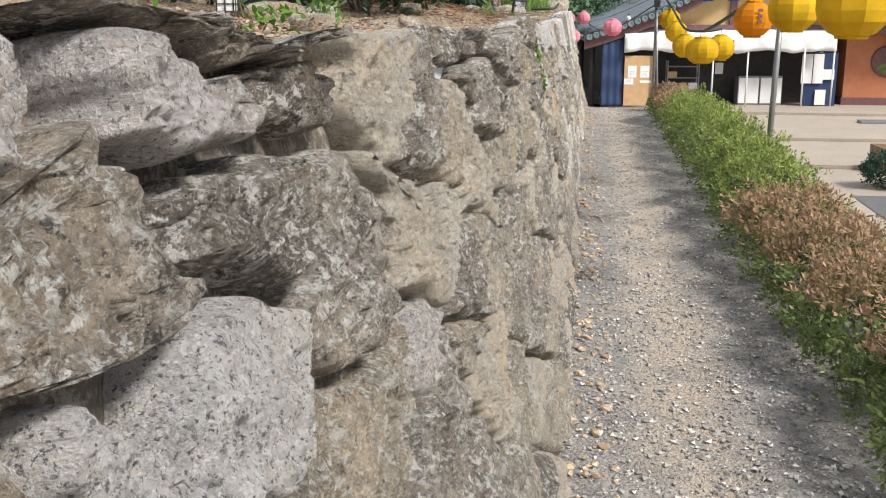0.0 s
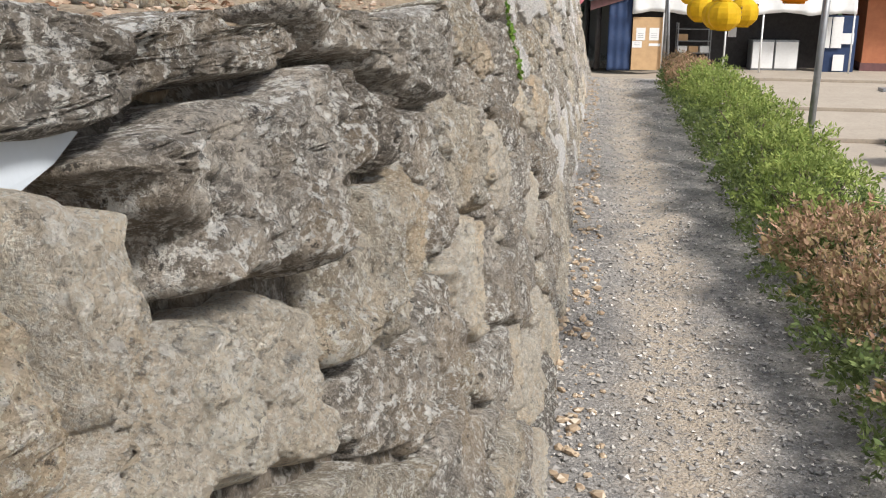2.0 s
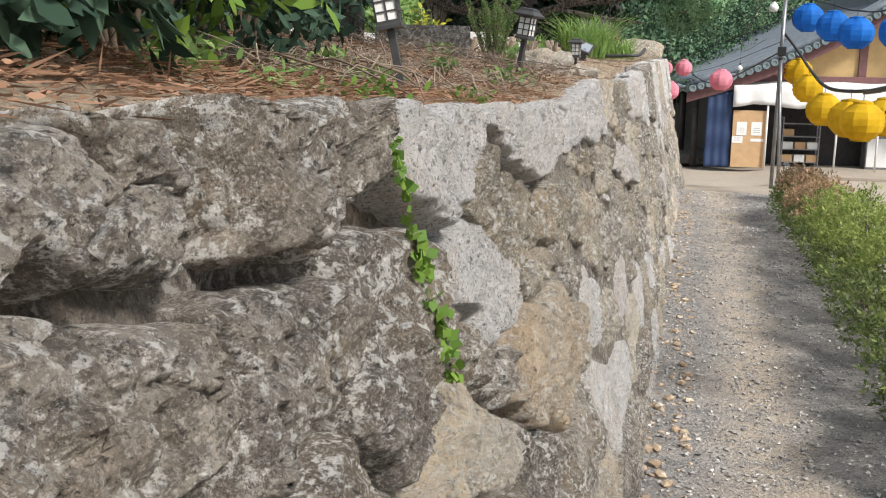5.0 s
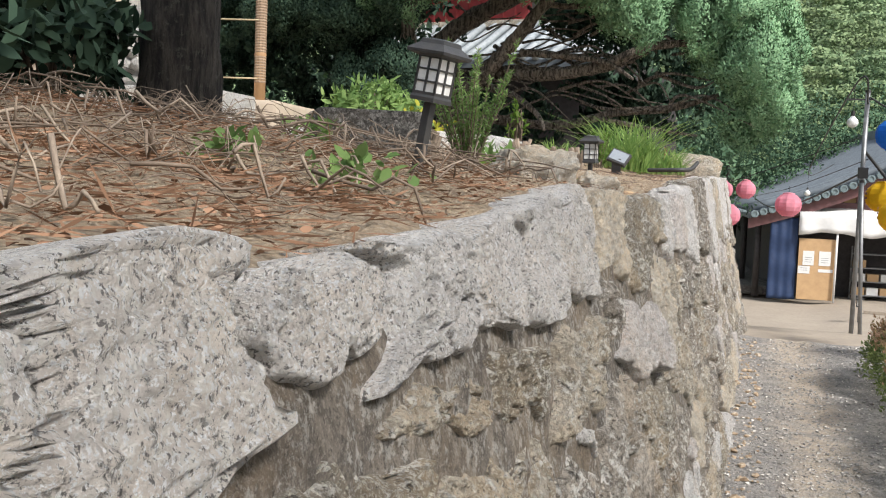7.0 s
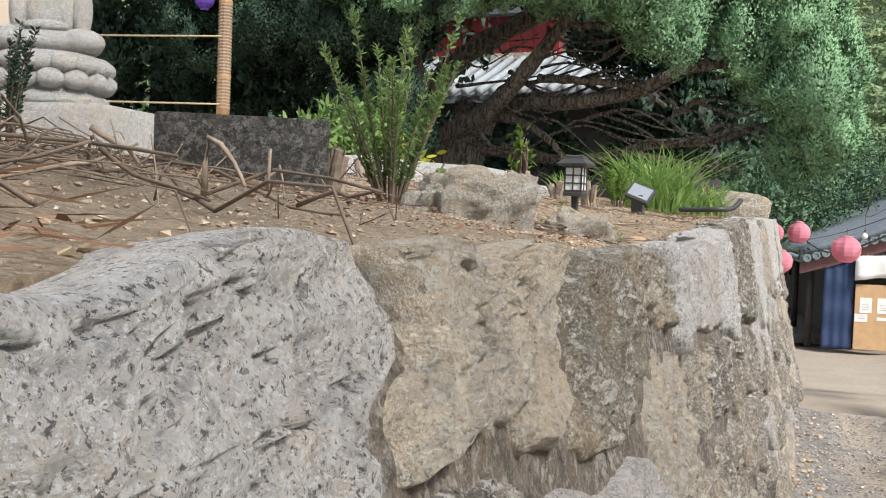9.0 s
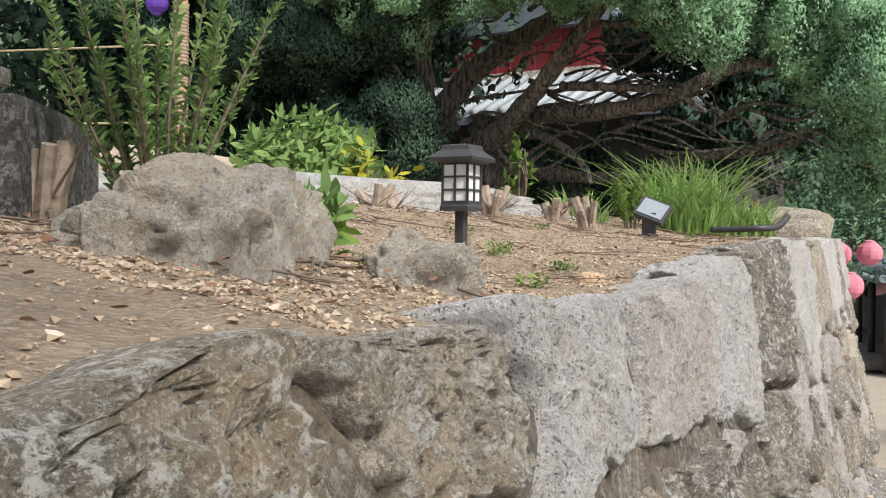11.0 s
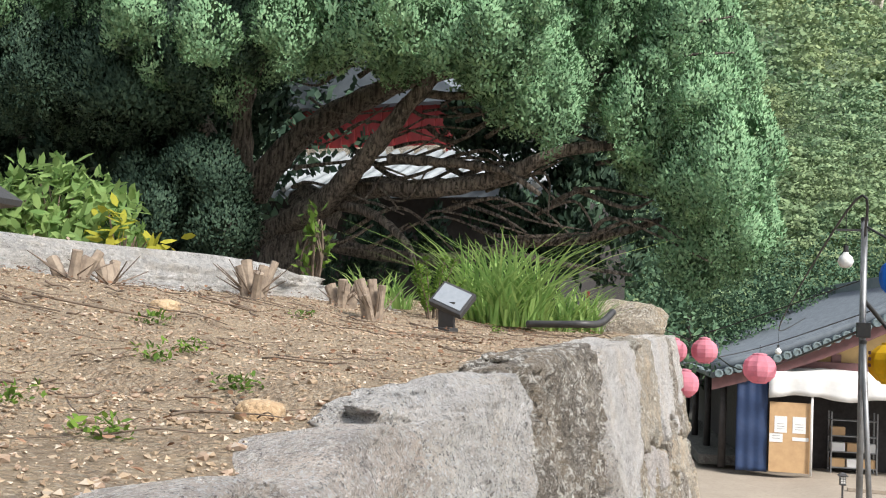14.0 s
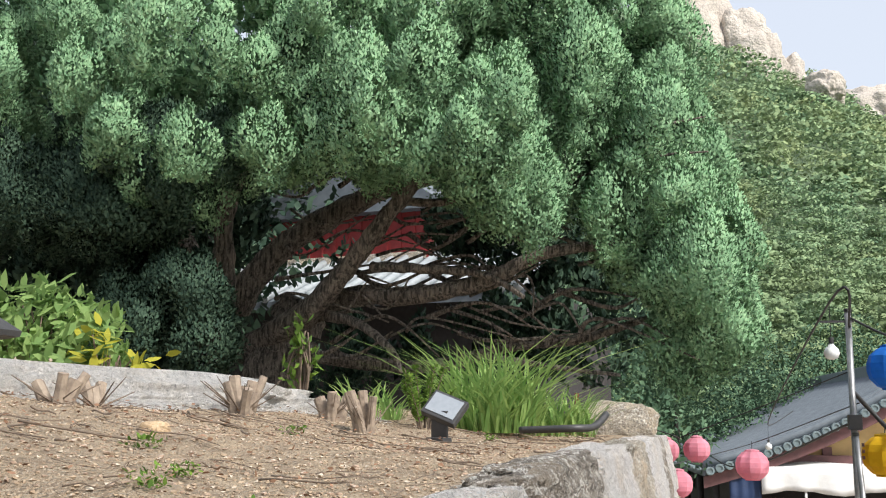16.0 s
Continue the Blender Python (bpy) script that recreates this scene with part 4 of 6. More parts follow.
# ---- paper lanterns on their cables ----
def paper_lantern(fabric, dia, at, label, turn=0.0, mark=True):
    t = thing("paper_lantern", pose(at[0], at[1], at[2] - dia * 0.42, 0, 0, turn), label, "lantern", "strings of paper lanterns")
    r, h = dia / 2, dia * 0.84
    prof = [(r * 0.42, 0.0), (r * 0.62, h * 0.05), (r * 0.92, h * 0.24), (r, h * 0.42), (r, h * 0.60), (r * 0.90, h * 0.78), (r * 0.60, h * 0.95), (r * 0.42, h)]
    part("shade", ring_mesh(prof, 10), fabric, t)
    part("rim", ring_mesh([(r * 0.44, 0.0), (r * 0.46, 0.012), (r * 0.44, 0.024)], 10), fabric, t, "", Matrix.Translation((0, 0, -0.012)))
    part("cap", ring_mesh([(r * 0.44, 0.0), (r * 0.44, 0.015), (r * 0.1, 0.03)], 10), fabric, t, "", Matrix.Translation((0, 0, h)))
    part("hook", ring_mesh([(0.004, 0.0), (0.004, dia * 0.3)], 5), CABLE, t, "thin wire hook", Matrix.Translation((0, 0, h)))
    if mark:
        for k in range(3):
            part("character_bar", box(0.045 * dia / 0.4, 0.004, 0.03 * dia / 0.4, (0, -r - 0.002, h * 0.40 + k * 0.055 * dia / 0.4)), PLUM if fabric is not PINK else RED, t, "unreadable dark printed mark")
    return t


YL = "yellow fabric lantern with a printed mark, hung on a cable"
for at, d in (((1.60, 20.9, 1.42), 0.42), ((1.66, 19.9, 1.20), 0.42), ((1.62, 17.6, 1.02), 0.42), ((1.72, 16.2, 1.00), 0.44), ((1.62, 14.7, 1.06), 0.40), ((1.90, 15.2, 1.08), 0.40),
              ((1.36, 7.2, 1.64), 0.34), ((1.30, 5.35, 1.66), 0.36)):
    paper_lantern(YELLOW, d, at, YL, at[1] * 31)
paper_lantern(ORANGE, 0.33, (1.38, 9.0, 1.55), "orange fabric lantern hung on a cable", 10)
for at in ((1.64, 20.5, 2.2), (1.85, 19.3, 2.05), (2.05, 18.6, 1.95), (2.35, 17.5, 1.95)):
    paper_lantern(BLUE, 0.44, at, "bright blue fabric lantern hung on a cable", at[1] * 17, False)
for at, d in (((-0.09, 21.35, 1.44), 0.27), ((0.60, 25.4, 1.17), 0.45), ((-0.32, 22.75, 1.03), 0.34), ((-0.40, 21.6, 1.42), 0.27), ((-0.50, 22.3, 1.04), 0.30)):
    paper_lantern(PINK, d, at, "pink paper lantern hung near the wall's end", at[1] * 23)


def cable(points, r=0.012):
    return tube("cable", points, r, r, CABLE, None, 5, 0, 8, "thin black cable sagging between poles", "cable")


cable([(1.35, 20.9, 2.0), (1.60, 20.9, 1.70), (1.66, 19.9, 1.48), (1.62, 17.6, 1.30), (1.72, 16.2, 1.29), (1.90, 15.2, 1.35), (1.62, 14.7, 1.33), (1.5, 12.0, 1.5), (1.60, 9.25, 1.85)], 0.022)
cable([(1.60, 9.25, 1.90), (1.38, 9.0, 1.77), (1.36, 7.2, 1.86), (1.30, 5.35, 1.90), (1.25, 2.0, 2.1), (1.3, -3, 2.6)])
cable([(1.35, 20.9, 2.7), (1.64, 20.5, 2.48), (1.85, 19.3, 2.33), (2.05, 18.6, 2.23), (2.35, 17.5, 2.23), (3.2, 14, 2.6)])
cable([(1.35, 20.9, 2.6), (1.18, 20.9, 2.84), (1.3, 34, 1.78), (2.4, HY + 0.3, 2.2)])
cable([(1.35, 20.9, 2.2), (-0.09, 21.35, 1.62), (-0.40, 21.6, 1.60), (-1.5, 21.6, 2.0)], 0.006)
cable([(1.40, 20.9, 1.9), (0.60, 25.4, 1.46), (-0.32, 22.75, 1.26), (-0.50, 22.3, 1.24), (-1.6, 22.0, 1.5)], 0.006)
cable([(1.40, 20.9, 1.75), (0.4, 30.0, 1.0), (-0.6, HY + 1.5, 1.6)], 0.014)


def steel_pole(x, y, z0, z1, r, lean=0.0):
    t = thing("lantern_pole", pose(x, y, z0, 0, lean), "slim grey steel pole carrying lantern cables", "pole", "lantern poles")
    part("shaft", ring_mesh([(r, 0.0), (r, z1 - z0)], 10), STEEL, t, "", None, True)
    part("cap", ring_mesh([(r * 1.2, 0.0), (r * 1.2, 0.03)], 10), BLACK, t, "", Matrix.Translation((0, 0, z1 - z0)))
    return t


pa = steel_pole(1.34, 20.9, -0.6, 2.75, 0.03)
part("junction_box", box(0.12, 0.1, 0.14, (0, -0.07, 2.25), 0.01), BLACK, pa, "black junction box")
part("bracket", box(0.3, 0.02, 0.02, (-0.1, 0, 3.25)), BLACK, pa)
steel_pole(1.44, 20.7, -0.6, 1.6, 0.025, -3)
steel_pole(1.62, 9.25, -0.1, 2.0, 0.026, 1)
lamp = thing("festoon_bulb", pose(1.18, 20.9, 2.36), "white globe bulb hanging from the pole's cable", "bulb")
bulb_bm = ring_mesh([(0.02, -0.06), (0.055, -0.045), (0.075, 0.0), (0.06, 0.045), (0.03, 0.07), (0.022, 0.09)], 14)
part("globe", bulb_bm, BULB, lamp, "", None, True)
part("socket", ring_mesh([(0.024, 0.09), (0.024, 0.15)], 10), BLACK, lamp)
part("lead", ring_mesh([(0.004, 0.15), (0.004, 0.5)], 5), CABLE, lamp)
lamp2 = copy_thing(lamp, pose(1.3, 34, 1.3))


# ---- solar garden lanterns ----
def garden_lantern(x, y, z, lean_x=0.0, lean_y=0.0, turn=0.0, s=1.0):
    t = thing("garden_lantern", pose(x, y, z, lean_x, lean_y, turn), "black plastic solar garden lantern with frosted panes on a square post", "lantern", "solar garden lanterns")
    t.scale = (0.67 * s, 0.67 * s, 0.97 * s)
    part("post", box(0.028, 0.028, 0.215, (0, 0, -0.02), 0.002), BLACK, t)
    part("tray", ring_mesh([(0.066, 0.196), (0.066, 0.204), (0.060, 0.212)], 4), BLACK, t, "", pose(0, 0, 0, 0, 0, 45))
    part("glass_box", box(0.078, 0.078, 0.080, (0, 0, 0.210)), FROST, t, "frosted white panes")
    for i in range(4):
        face = part("grille", box(0.086, 0.006, 0.006, (0, 0, 0.0)), BLACK, t, "", pose(0, 0, 0.21, 0, 0, i * 90) @ Matrix.Translation((0, -0.041, 0.0)))
        for z2 in (0.026, 0.052, 0.078):
            part("bar", box(0.086, 0.005, 0.004, (0, 0, z2)), BLACK, face)
        for x2 in (-0.0405, 0.0, 0.0405):
            part("bar", box(0.0065, 0.0055, 0.082, (x2, 0, 0.0)), BLACK, face)
    part("roof", ring_mesh([(0.062, 0.290), (0.102, 0.296), (0.104, 0.302), (0.066, 0.318), (0.062, 0.326), (0.058, 0.328)], 4), BLACK, t, "black pyramid roof", pose(0, 0, 0, 0, 0, 45))
    part("solar_cell", box(0.055, 0.055, 0.002, (0, 0, 0.3275)), SOLAR, t)
    return t

# ---- hedge of azaleas along the path ----
def shrub(name, x, y, z, rx, ry, h, mat, count, leaf_size, seed, label, category="shrub", group="", twig=TWIG, upright=0.5, top_mat=None, broad=False):
    """Branching stems with a crown of single leaves in tufts."""
    rng = np.random.default_rng(seed)
    t = thing(name, pose(x, y, z), label, category, group)
    stems = []
    for k in range(14):
        a, s = rng.uniform(0, 6.3), rng.uniform(0.2, 0.8)
        tip = (rx * s * math.cos(a), ry * s * math.sin(a), h * rng.uniform(0.6, 0.95))
        stems.append(tube_data(smooth_line([(tip[0] * 0.1, tip[1] * 0.1, -0.03), (tip[0] * 0.5 + rng.normal() * 0.03, tip[1] * 0.5, tip[2] * 0.5), tip], 4), [0.009 - 0.0007 * i for i in range(9)], 5))
    v, f = join_data(stems)
    place("branch_work", mesh_from("branch_work", v, f, twig, True), t, None, "", "", "", "stuff")
    tufts = count // 9
    d = unit(rng.normal(size=(tufts, 3)) * (1, 1, 0.8) + (0, 0, 0.35))
    bump = 1 + 0.16 * np.sin(d[:, 0] * 5 + seed) * np.cos(d[:, 1] * 6 + seed * 2) + 0.10 * rng.normal(size=tufts)
    rad = rng.uniform(0.55, 1.0, tufts) ** 0.4 * bump
    c = d * rad[:, None] * (rx, ry, h * 0.55) + (0, 0, h * 0.47)
    keep = c[:, 2] > 0.03
    c, d = c[keep], d[keep]
    cc = np.repeat(c, 9, 0) + rng.normal(size=(len(c) * 9, 3)) * leaf_size * 0.35
    out = np.repeat(d, 9, 0)
    way = unit(out * 0.35 + rng.normal(size=(len(c) * 9, 3)) * 0.9 + (0, 0, upright * 0.5))
    facing = out + (0, 0, 0.7)
    high = cc[:, 2] > h * (0.66 + 0.12 * np.sin(cc[:, 0] * 4 + cc[:, 1] * 3 + seed))
    if top_mat is None:
        high[:] = False
    for sel, m, nm in ((~high, mat, "leaves"), (high, top_mat, "top_leaves")):
        if sel.any():
            q = (leaf_hexes if broad else leaf_quads)(cc[sel], way[sel], leaf_size, 0.42, rng, 0.12, facing[sel])
            place(nm, quads_mesh(nm, q, 6 if broad else 4, m), t, None, "", "", "", "stuff")
    return t


HEDGE = [(1.42, 1.6, 0.50, 0.60, 1), (1.44, 2.6, 0.52, 0.62, 1), (1.42, 3.6, 0.50, 0.62, 1), (1.40, 4.6, 0.50, 0.63, 1), (1.38, 5.6, 0.50, 0.62, 1), (1.36, 6.6, 0.48, 0.62, 1),
         (1.34, 7.6, 0.46, 0.66, 0), (1.33, 8.6, 0.46, 0.70, 0), (1.31, 9.6, 0.46, 0.74, 0), (1.30, 10.6, 0.45, 0.76, 0), (1.28, 11.6, 0.43, 0.76, 0), (1.26, 12.6, 0.40, 0.74, 0), (1.20, 13.8, 0.36, 0.70, 1), (1.17, 15.0, 0.33, 0.62, 1)]
for i, (hx, hy, hr, hh, red) in enumerate(HEDGE):
    hx, hr, hh = hx + 0.01, hr * 0.86, hh * (0.80 if hy < 7 else 0.88)
    shrub("azalea_bush", hx, hy, ground_z(hx, hy), hr, 0.66, hh, AZALEA, 9000 if hy < 9 else 6300, 0.034, 20 + i,
          "clipped azalea bush with reddish-brown leaf tips in the hedge" if red else "clipped green azalea bush in the hedge", "shrub", "azalea hedge along the path", TWIG, 0.5, AZALEA_RED if red else AZALEA_TOP)

# brown wooden planter and a low shrub out in the yard
planter = thing("planter", pose(7.7, 25.4, BASE, 0, 0, 4), "brown wooden planter box standing in the yard", "planter")
part("front_board", box(1.5, 0.05, 0.62, (0, -0.35, 0), 0.008), PLYWOOD_DARK, planter)
part("back_board", box(1.5, 0.05, 0.62, (0, 0.35, 0), 0.008), PLYWOOD_DARK, planter)
for side in (-0.725, 0.725):
    part("end_board", box(0.05, 0.65, 0.62, (side, 0, 0), 0.008), PLYWOOD_DARK, planter)
part("earth_fill", box(1.4, 0.65, 0.5, (0, 0, 0.02)), SOIL, planter)
shrub("yard_shrub", 6.7, 22.9, BASE, 0.62, 0.5, 0.8, DARK_LEAF, 6000, 0.07, 49, "dark green clipped shrub in the yard")

# ---- the old juniper behind the bed ----
juniper = thing("juniper_tree", pose(-4.0, 19.8, 1.7), "old juniper with twisted bare limbs and dense green crown", "tree")
J = Vector((-4.0, 19.8, 1.7))


def limb(points, r0, r1, seed, sides=9):
    pts = [Vector(p) - J for p in points]
    return tube("limb", pts, r0, r1, JUNIPER_BARK, juniper, sides, 0.16, 6, "", "", "", seed)


tube("trunk", [(-0.05, 0, -0.2), (0, 0, 0.35), (0.12, 0, 0.75), (0.3, 0, 1.1)], 0.36, 0.24, JUNIPER_BARK, juniper, 14, 0.12, 6, "thick dark fluted trunk", "", "", 3)


def at(px, py, y=19.8):
    """A point of the tree's own drawing plane, moved to depth y."""
    k = (y - 10.76) / (20.0 - 10.76)
    return (0.015 + k * (-0.235 + (px - 1180) * 0.00628), y, 1.627 + k * (4.02 - py * 0.00540))


limb([at(455, 640), at(500, 510), at(580, 410), at(700, 335), at(850, 280), at(1000, 200)], 0.17, 0.05, 1, 12)
limb([at(500, 610), at(610, 545, 19.4), at(675, 465, 19.2), at(740, 370, 19.1), at(800, 290, 19.2)], 0.13, 0.06, 2)
limb([at(540, 600), at(650, 520, 19.6), at(800, 512, 19.4), at(900, 490, 19.3), at(1000, 442, 19.2), at(1135, 432, 19.3)], 0.12, 0.035, 3)
limb([at(462, 620), at(472, 500, 19.5), at(465, 360, 19.5), at(500, 200, 19.5), at(520, 60)], 0.13, 0.07, 4)
limb([at(640, 545, 19.5), at(700, 562, 19.2), at(755, 610, 18.9), at(770, 650, 18.8)], 0.055, 0.02, 5)
limb([at(560, 610), at(800, 640), at(940, 605), at(1040, 595), at(1140, 560)], 0.07, 0.03, 6)
limb([at(720, 460, 19.3), at(800, 465, 19.2), at(900, 480, 19.1), at(960, 520, 19.0)], 0.055, 0.02, 7)
limb([at(760, 340, 19.3), at(840, 345, 19.2), at(930, 330, 19.2)], 0.045, 0.02, 8)
limb([at(450, 600), at(400, 420), at(300, 300), at(120, 260), at(-60, 200)], 0.16, 0.06, 9)
limb([at(620, 390), at(720, 320, 20.2), at(820, 300, 20.4), at(900, 230, 20.4)], 0.10, 0.04, 10)
limb([at(600, 570, 19.3), at(640, 615, 19.1), at(700, 580, 19.0)], 0.03, 0.012, 11, 6)
limb([at(900, 620, 19.5), at(1000, 640, 19.3), at(1100, 655, 19.3)], 0.035, 0.015, 12, 6)
for k in range(64):
    rt = random.Random(k)
    a, b = rt.uniform(540, 1060), rt.uniform(270, 620)
    limb([at(a, b, 19.6), at(a + rt.uniform(30, 90), b + rt.uniform(-50, 40), 19.4), at(a + rt.uniform(90, 190), b + rt.uniform(-60, 60), 19.3)], rt.uniform(0.014, 0.034), 0.007, 40 + k, 5)

# foliage masses: place on the plane, depth, radius across, radius up
PADS_TOP = [(-150, 60, 19.4, 1.5, 0.9), (120, 50, 18.6, 1.4, 0.8), (400, 120, 18.0, 1.1, 0.9), (330, 250, 18.2, 0.7, 0.5), (590, 130, 18.2, 0.8, 0.55), (700, 50, 18.8, 1.0, 0.9),
            (820, 165, 18.0, 0.72, 0.52), (880, 235, 18.1, 0.40, 0.30), (880, 80, 19.0, 0.9, 1.0), (1030, 60, 19.6, 0.8, 1.1),
            (1060, 210, 19.2, 0.65, 0.8), (1140, 320, 19.2, 0.55, 0.72), (1190, 430, 19.3, 0.55, 0.75)]
# The deepest masses are dark foliage added for the shade behind the limbs.
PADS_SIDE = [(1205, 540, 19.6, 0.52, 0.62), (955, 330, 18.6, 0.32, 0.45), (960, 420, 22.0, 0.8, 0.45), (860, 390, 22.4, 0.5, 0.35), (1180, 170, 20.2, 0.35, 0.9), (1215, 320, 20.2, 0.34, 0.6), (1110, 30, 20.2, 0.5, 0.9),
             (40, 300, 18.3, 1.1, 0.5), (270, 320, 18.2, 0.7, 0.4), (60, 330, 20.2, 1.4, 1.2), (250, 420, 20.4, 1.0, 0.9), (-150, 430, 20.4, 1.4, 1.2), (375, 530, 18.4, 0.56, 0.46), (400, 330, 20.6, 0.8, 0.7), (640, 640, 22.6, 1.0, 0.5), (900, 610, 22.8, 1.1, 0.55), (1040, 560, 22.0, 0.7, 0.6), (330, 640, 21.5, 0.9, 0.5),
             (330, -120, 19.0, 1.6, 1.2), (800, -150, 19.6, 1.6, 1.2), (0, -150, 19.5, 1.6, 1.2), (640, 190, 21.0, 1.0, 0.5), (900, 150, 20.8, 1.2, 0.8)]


def juniper_pad(px, py, y, rx, rz, seed):
    """A billowing mass: upright lobes over a shell, each lobe covered with short scale shoots."""
    rng = np.random.default_rng(seed)
    c0 = np.array(at(px, py, y)) - np.array(J)
    ry = (rx + rz) * 0.45
    back = y > 20.3 or py < -50
    lobes = int((22 if back else 34) * rx * rz) + 8
    rx, ry, rz = max(rx - 0.14, 0.1), max(ry - 0.14, 0.1), max(rz - 0.18, 0.1)
    d = unit(rng.normal(size=(lobes, 3)))
    lc = d * (rx, ry, rz) * rng.uniform(0.78, 1.16, (lobes, 1))
    pts, ways, outs = [], [], []
    for i in range(lobes):
        r = 0.13 + 0.21 * rng.uniform() ** 1.3
        n = int((3600 if back else 26000) * r * r * 1.3)
        heads = unit(rng.normal(size=(26, 3)) + d[i] * 0.5 + (0, 0, 0.3))
        spread = rng.normal(size=(n, 3)) * 0.26
        q = unit(heads[rng.integers(0, 26, n)] + spread)
        bulge = 1.05 - 0.30 * np.minimum(np.linalg.norm(spread, axis=1, keepdims=True) / 0.5, 1.2)
        h = rng.uniform(1.2, 1.9)
        p = q * r * (1, 1, h) * bulge * rng.uniform(0.94, 1.04, (n, 1))
        taper = 1 - 0.45 * np.clip(p[:, 2:3] / (r * h), -0.2, 1)
        p[:, :2] *= taper
        pts.append(lc[i] + p)
        ways.append(q * 0.4 + (0, 0, 0.7) + rng.normal(size=(n, 3)) * 0.45)
        outs.append(q + spread * 0.8 + (0, 0, 0.25))
    q = leaf_quads(np.concatenate(pts) + c0, np.concatenate(ways), 0.10 if back else 0.037, 0.5, rng, 0, np.concatenate(outs), 0.28)
    shade = unit(np.concatenate(outs)) * 0.9 + rng.normal(size=(len(q) // 4, 3)) * 0.25
    # Low left and rear masses take the dark leaf: their shade is colour.
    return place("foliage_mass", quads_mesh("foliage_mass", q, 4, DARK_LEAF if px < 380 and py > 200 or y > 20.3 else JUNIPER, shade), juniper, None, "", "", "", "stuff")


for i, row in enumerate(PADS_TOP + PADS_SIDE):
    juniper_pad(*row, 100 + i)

# ---- things in the raised bed ----
def on_bed(x, y):
    return bed_z(x, y)


garden_lantern(-0.72, 11.61, 1.427, 0, 0, -6)
garden_lantern(-0.66, 8.86, on_bed(-0.66, 8.86) - 0.045, -3, 9, -20)
garden_lantern(-0.61, 6.98, on_bed(-0.61, 6.98) - 0.03, -4, -12, 8)
garden_lantern(-1.15, 3.2, 1.43, 0, 0, 5)
garden_lantern(2.95, 36.5, BASE, 0, 0, 5, 2.2)

# capping boulders along the bed's edge
def boulder(x, y, z, w, d, h, mat, seed, label, turn=0.0, n=4, rough=0.16):
    ob = part("boulder", rough_rock(w, d, h, seed, n, rough), mat, None, "", pose(x, y, z, 0, 0, turn), True)
    return tagged(ob, label, "boulder")


boulder(-0.68, 19.0, 1.53, 0.66, 0.5, 0.34, TAN_ROCK, 3, "squared tan block standing on the wall's far corner", 8)
boulder(-0.86, 10.98, 1.42, 0.32, 0.46, 0.26, PALE_ROCK, 5, "mossy pale boulder lying on the bed", 20, 5, 0.32)
boulder(-0.62, 11.2, 1.395, 0.19, 0.22, 0.18, PALE_ROCK, 7, "tan sandstone lump beside the garden lantern", 40, 5, 0.32)
boulder(-0.56, 11.36, 1.43, 0.06, 0.06, 0.05, OCHRE_ROCK, 14, "small orange stone at the wall's edge", 40, 3)
boulder(-0.60, 12.13, on_bed(-0.60, 12.13) - 0.012, 0.07, 0.07, 0.045, SANDSTONE, 9, "orange stone lying on the soil", 10, 3)
boulder(-1.35, 13.1, on_bed(-1.35, 13.1) - 0.012, 0.08, 0.07, 0.045, SANDSTONE, 12, "small tan stone lying on the soil", 10, 3)
# long white slab of rock behind the bed
slab = part("rock_slab", rough_rock(0.55, 3.8, 0.34, 21, 6, 0.24), WHITE_ROCK, None, "", pose(-2.2, 13.9, 1.49, 0, 0, -15), True)
tagged(slab, "long low slab of whitish granite behind the bed", "rock")
kerb = part("parapet", box(0.50, 0.62, 0.24, (0, 0, 0), 0.015), CONCRETE, None, "", pose(-1.72, 11.25, 1.57, 0, 0, 30), True)
tagged(kerb, "dark weathered concrete kerb block in the bed", "kerb")

# ---- seated stone statue on its pedestal ----
def statue(x, y, z, s):
    bm = bmesh.new()
    def ball(cx, cy, cz, rx, ry, rz):
        m = Matrix.Translation((cx, cy, cz)) @ Matrix.Diagonal((rx, ry, rz, 1))
        bmesh.ops.create_uvsphere(bm, u_segments=20, v_segments=12, radius=1, matrix=m)
    ring_mesh([(0.50, 0.0), (0.52, 0.08), (0.46, 0.12), (0.46, 0.16)], 28, bm)
    for row, (r, zz) in enumerate(((0.47, 0.22), (0.45, 0.36))):
        for k in range(14):
            a = 2 * math.pi * (k + 0.5 * row) / 14
            ball(r * math.cos(a), r * math.sin(a), zz, 0.12, 0.12, 0.09)
    ring_mesh([(0.44, 0.14), (0.46, 0.30), (0.48, 0.44), (0.40, 0.47)], 28, bm)
    ball(0, 0, 0.56, 0.46, 0.36, 0.14)
    ball(0.30, -0.14, 0.58, 0.20, 0.18, 0.12)
    ball(-0.30, -0.14, 0.58, 0.20, 0.18, 0.12)
    ball(0, 0.05, 0.86, 0.25, 0.19, 0.32)
    ball(0.27, 0.0, 0.88, 0.09, 0.10, 0.26)
    ball(-0.27, 0.0, 0.88, 0.09, 0.10, 0.26)
    ball(0, -0.18, 0.70, 0.20, 0.10, 0.06)
    ball(0, 0.02, 1.32, 0.145, 0.16, 0.19)
    ball(0, 0.04, 1.50, 0.07, 0.07, 0.06)
    ob = part("stone_statue", bm, WHITE_STONE, None, "", Matrix.Translation((x, y, z)) @ Matrix.Rotation(0.5, 4, "Z") @ Matrix.Scale(s, 4), True)
    return tagged(ob, "white carved stone seated statue on a lotus base", "statue")


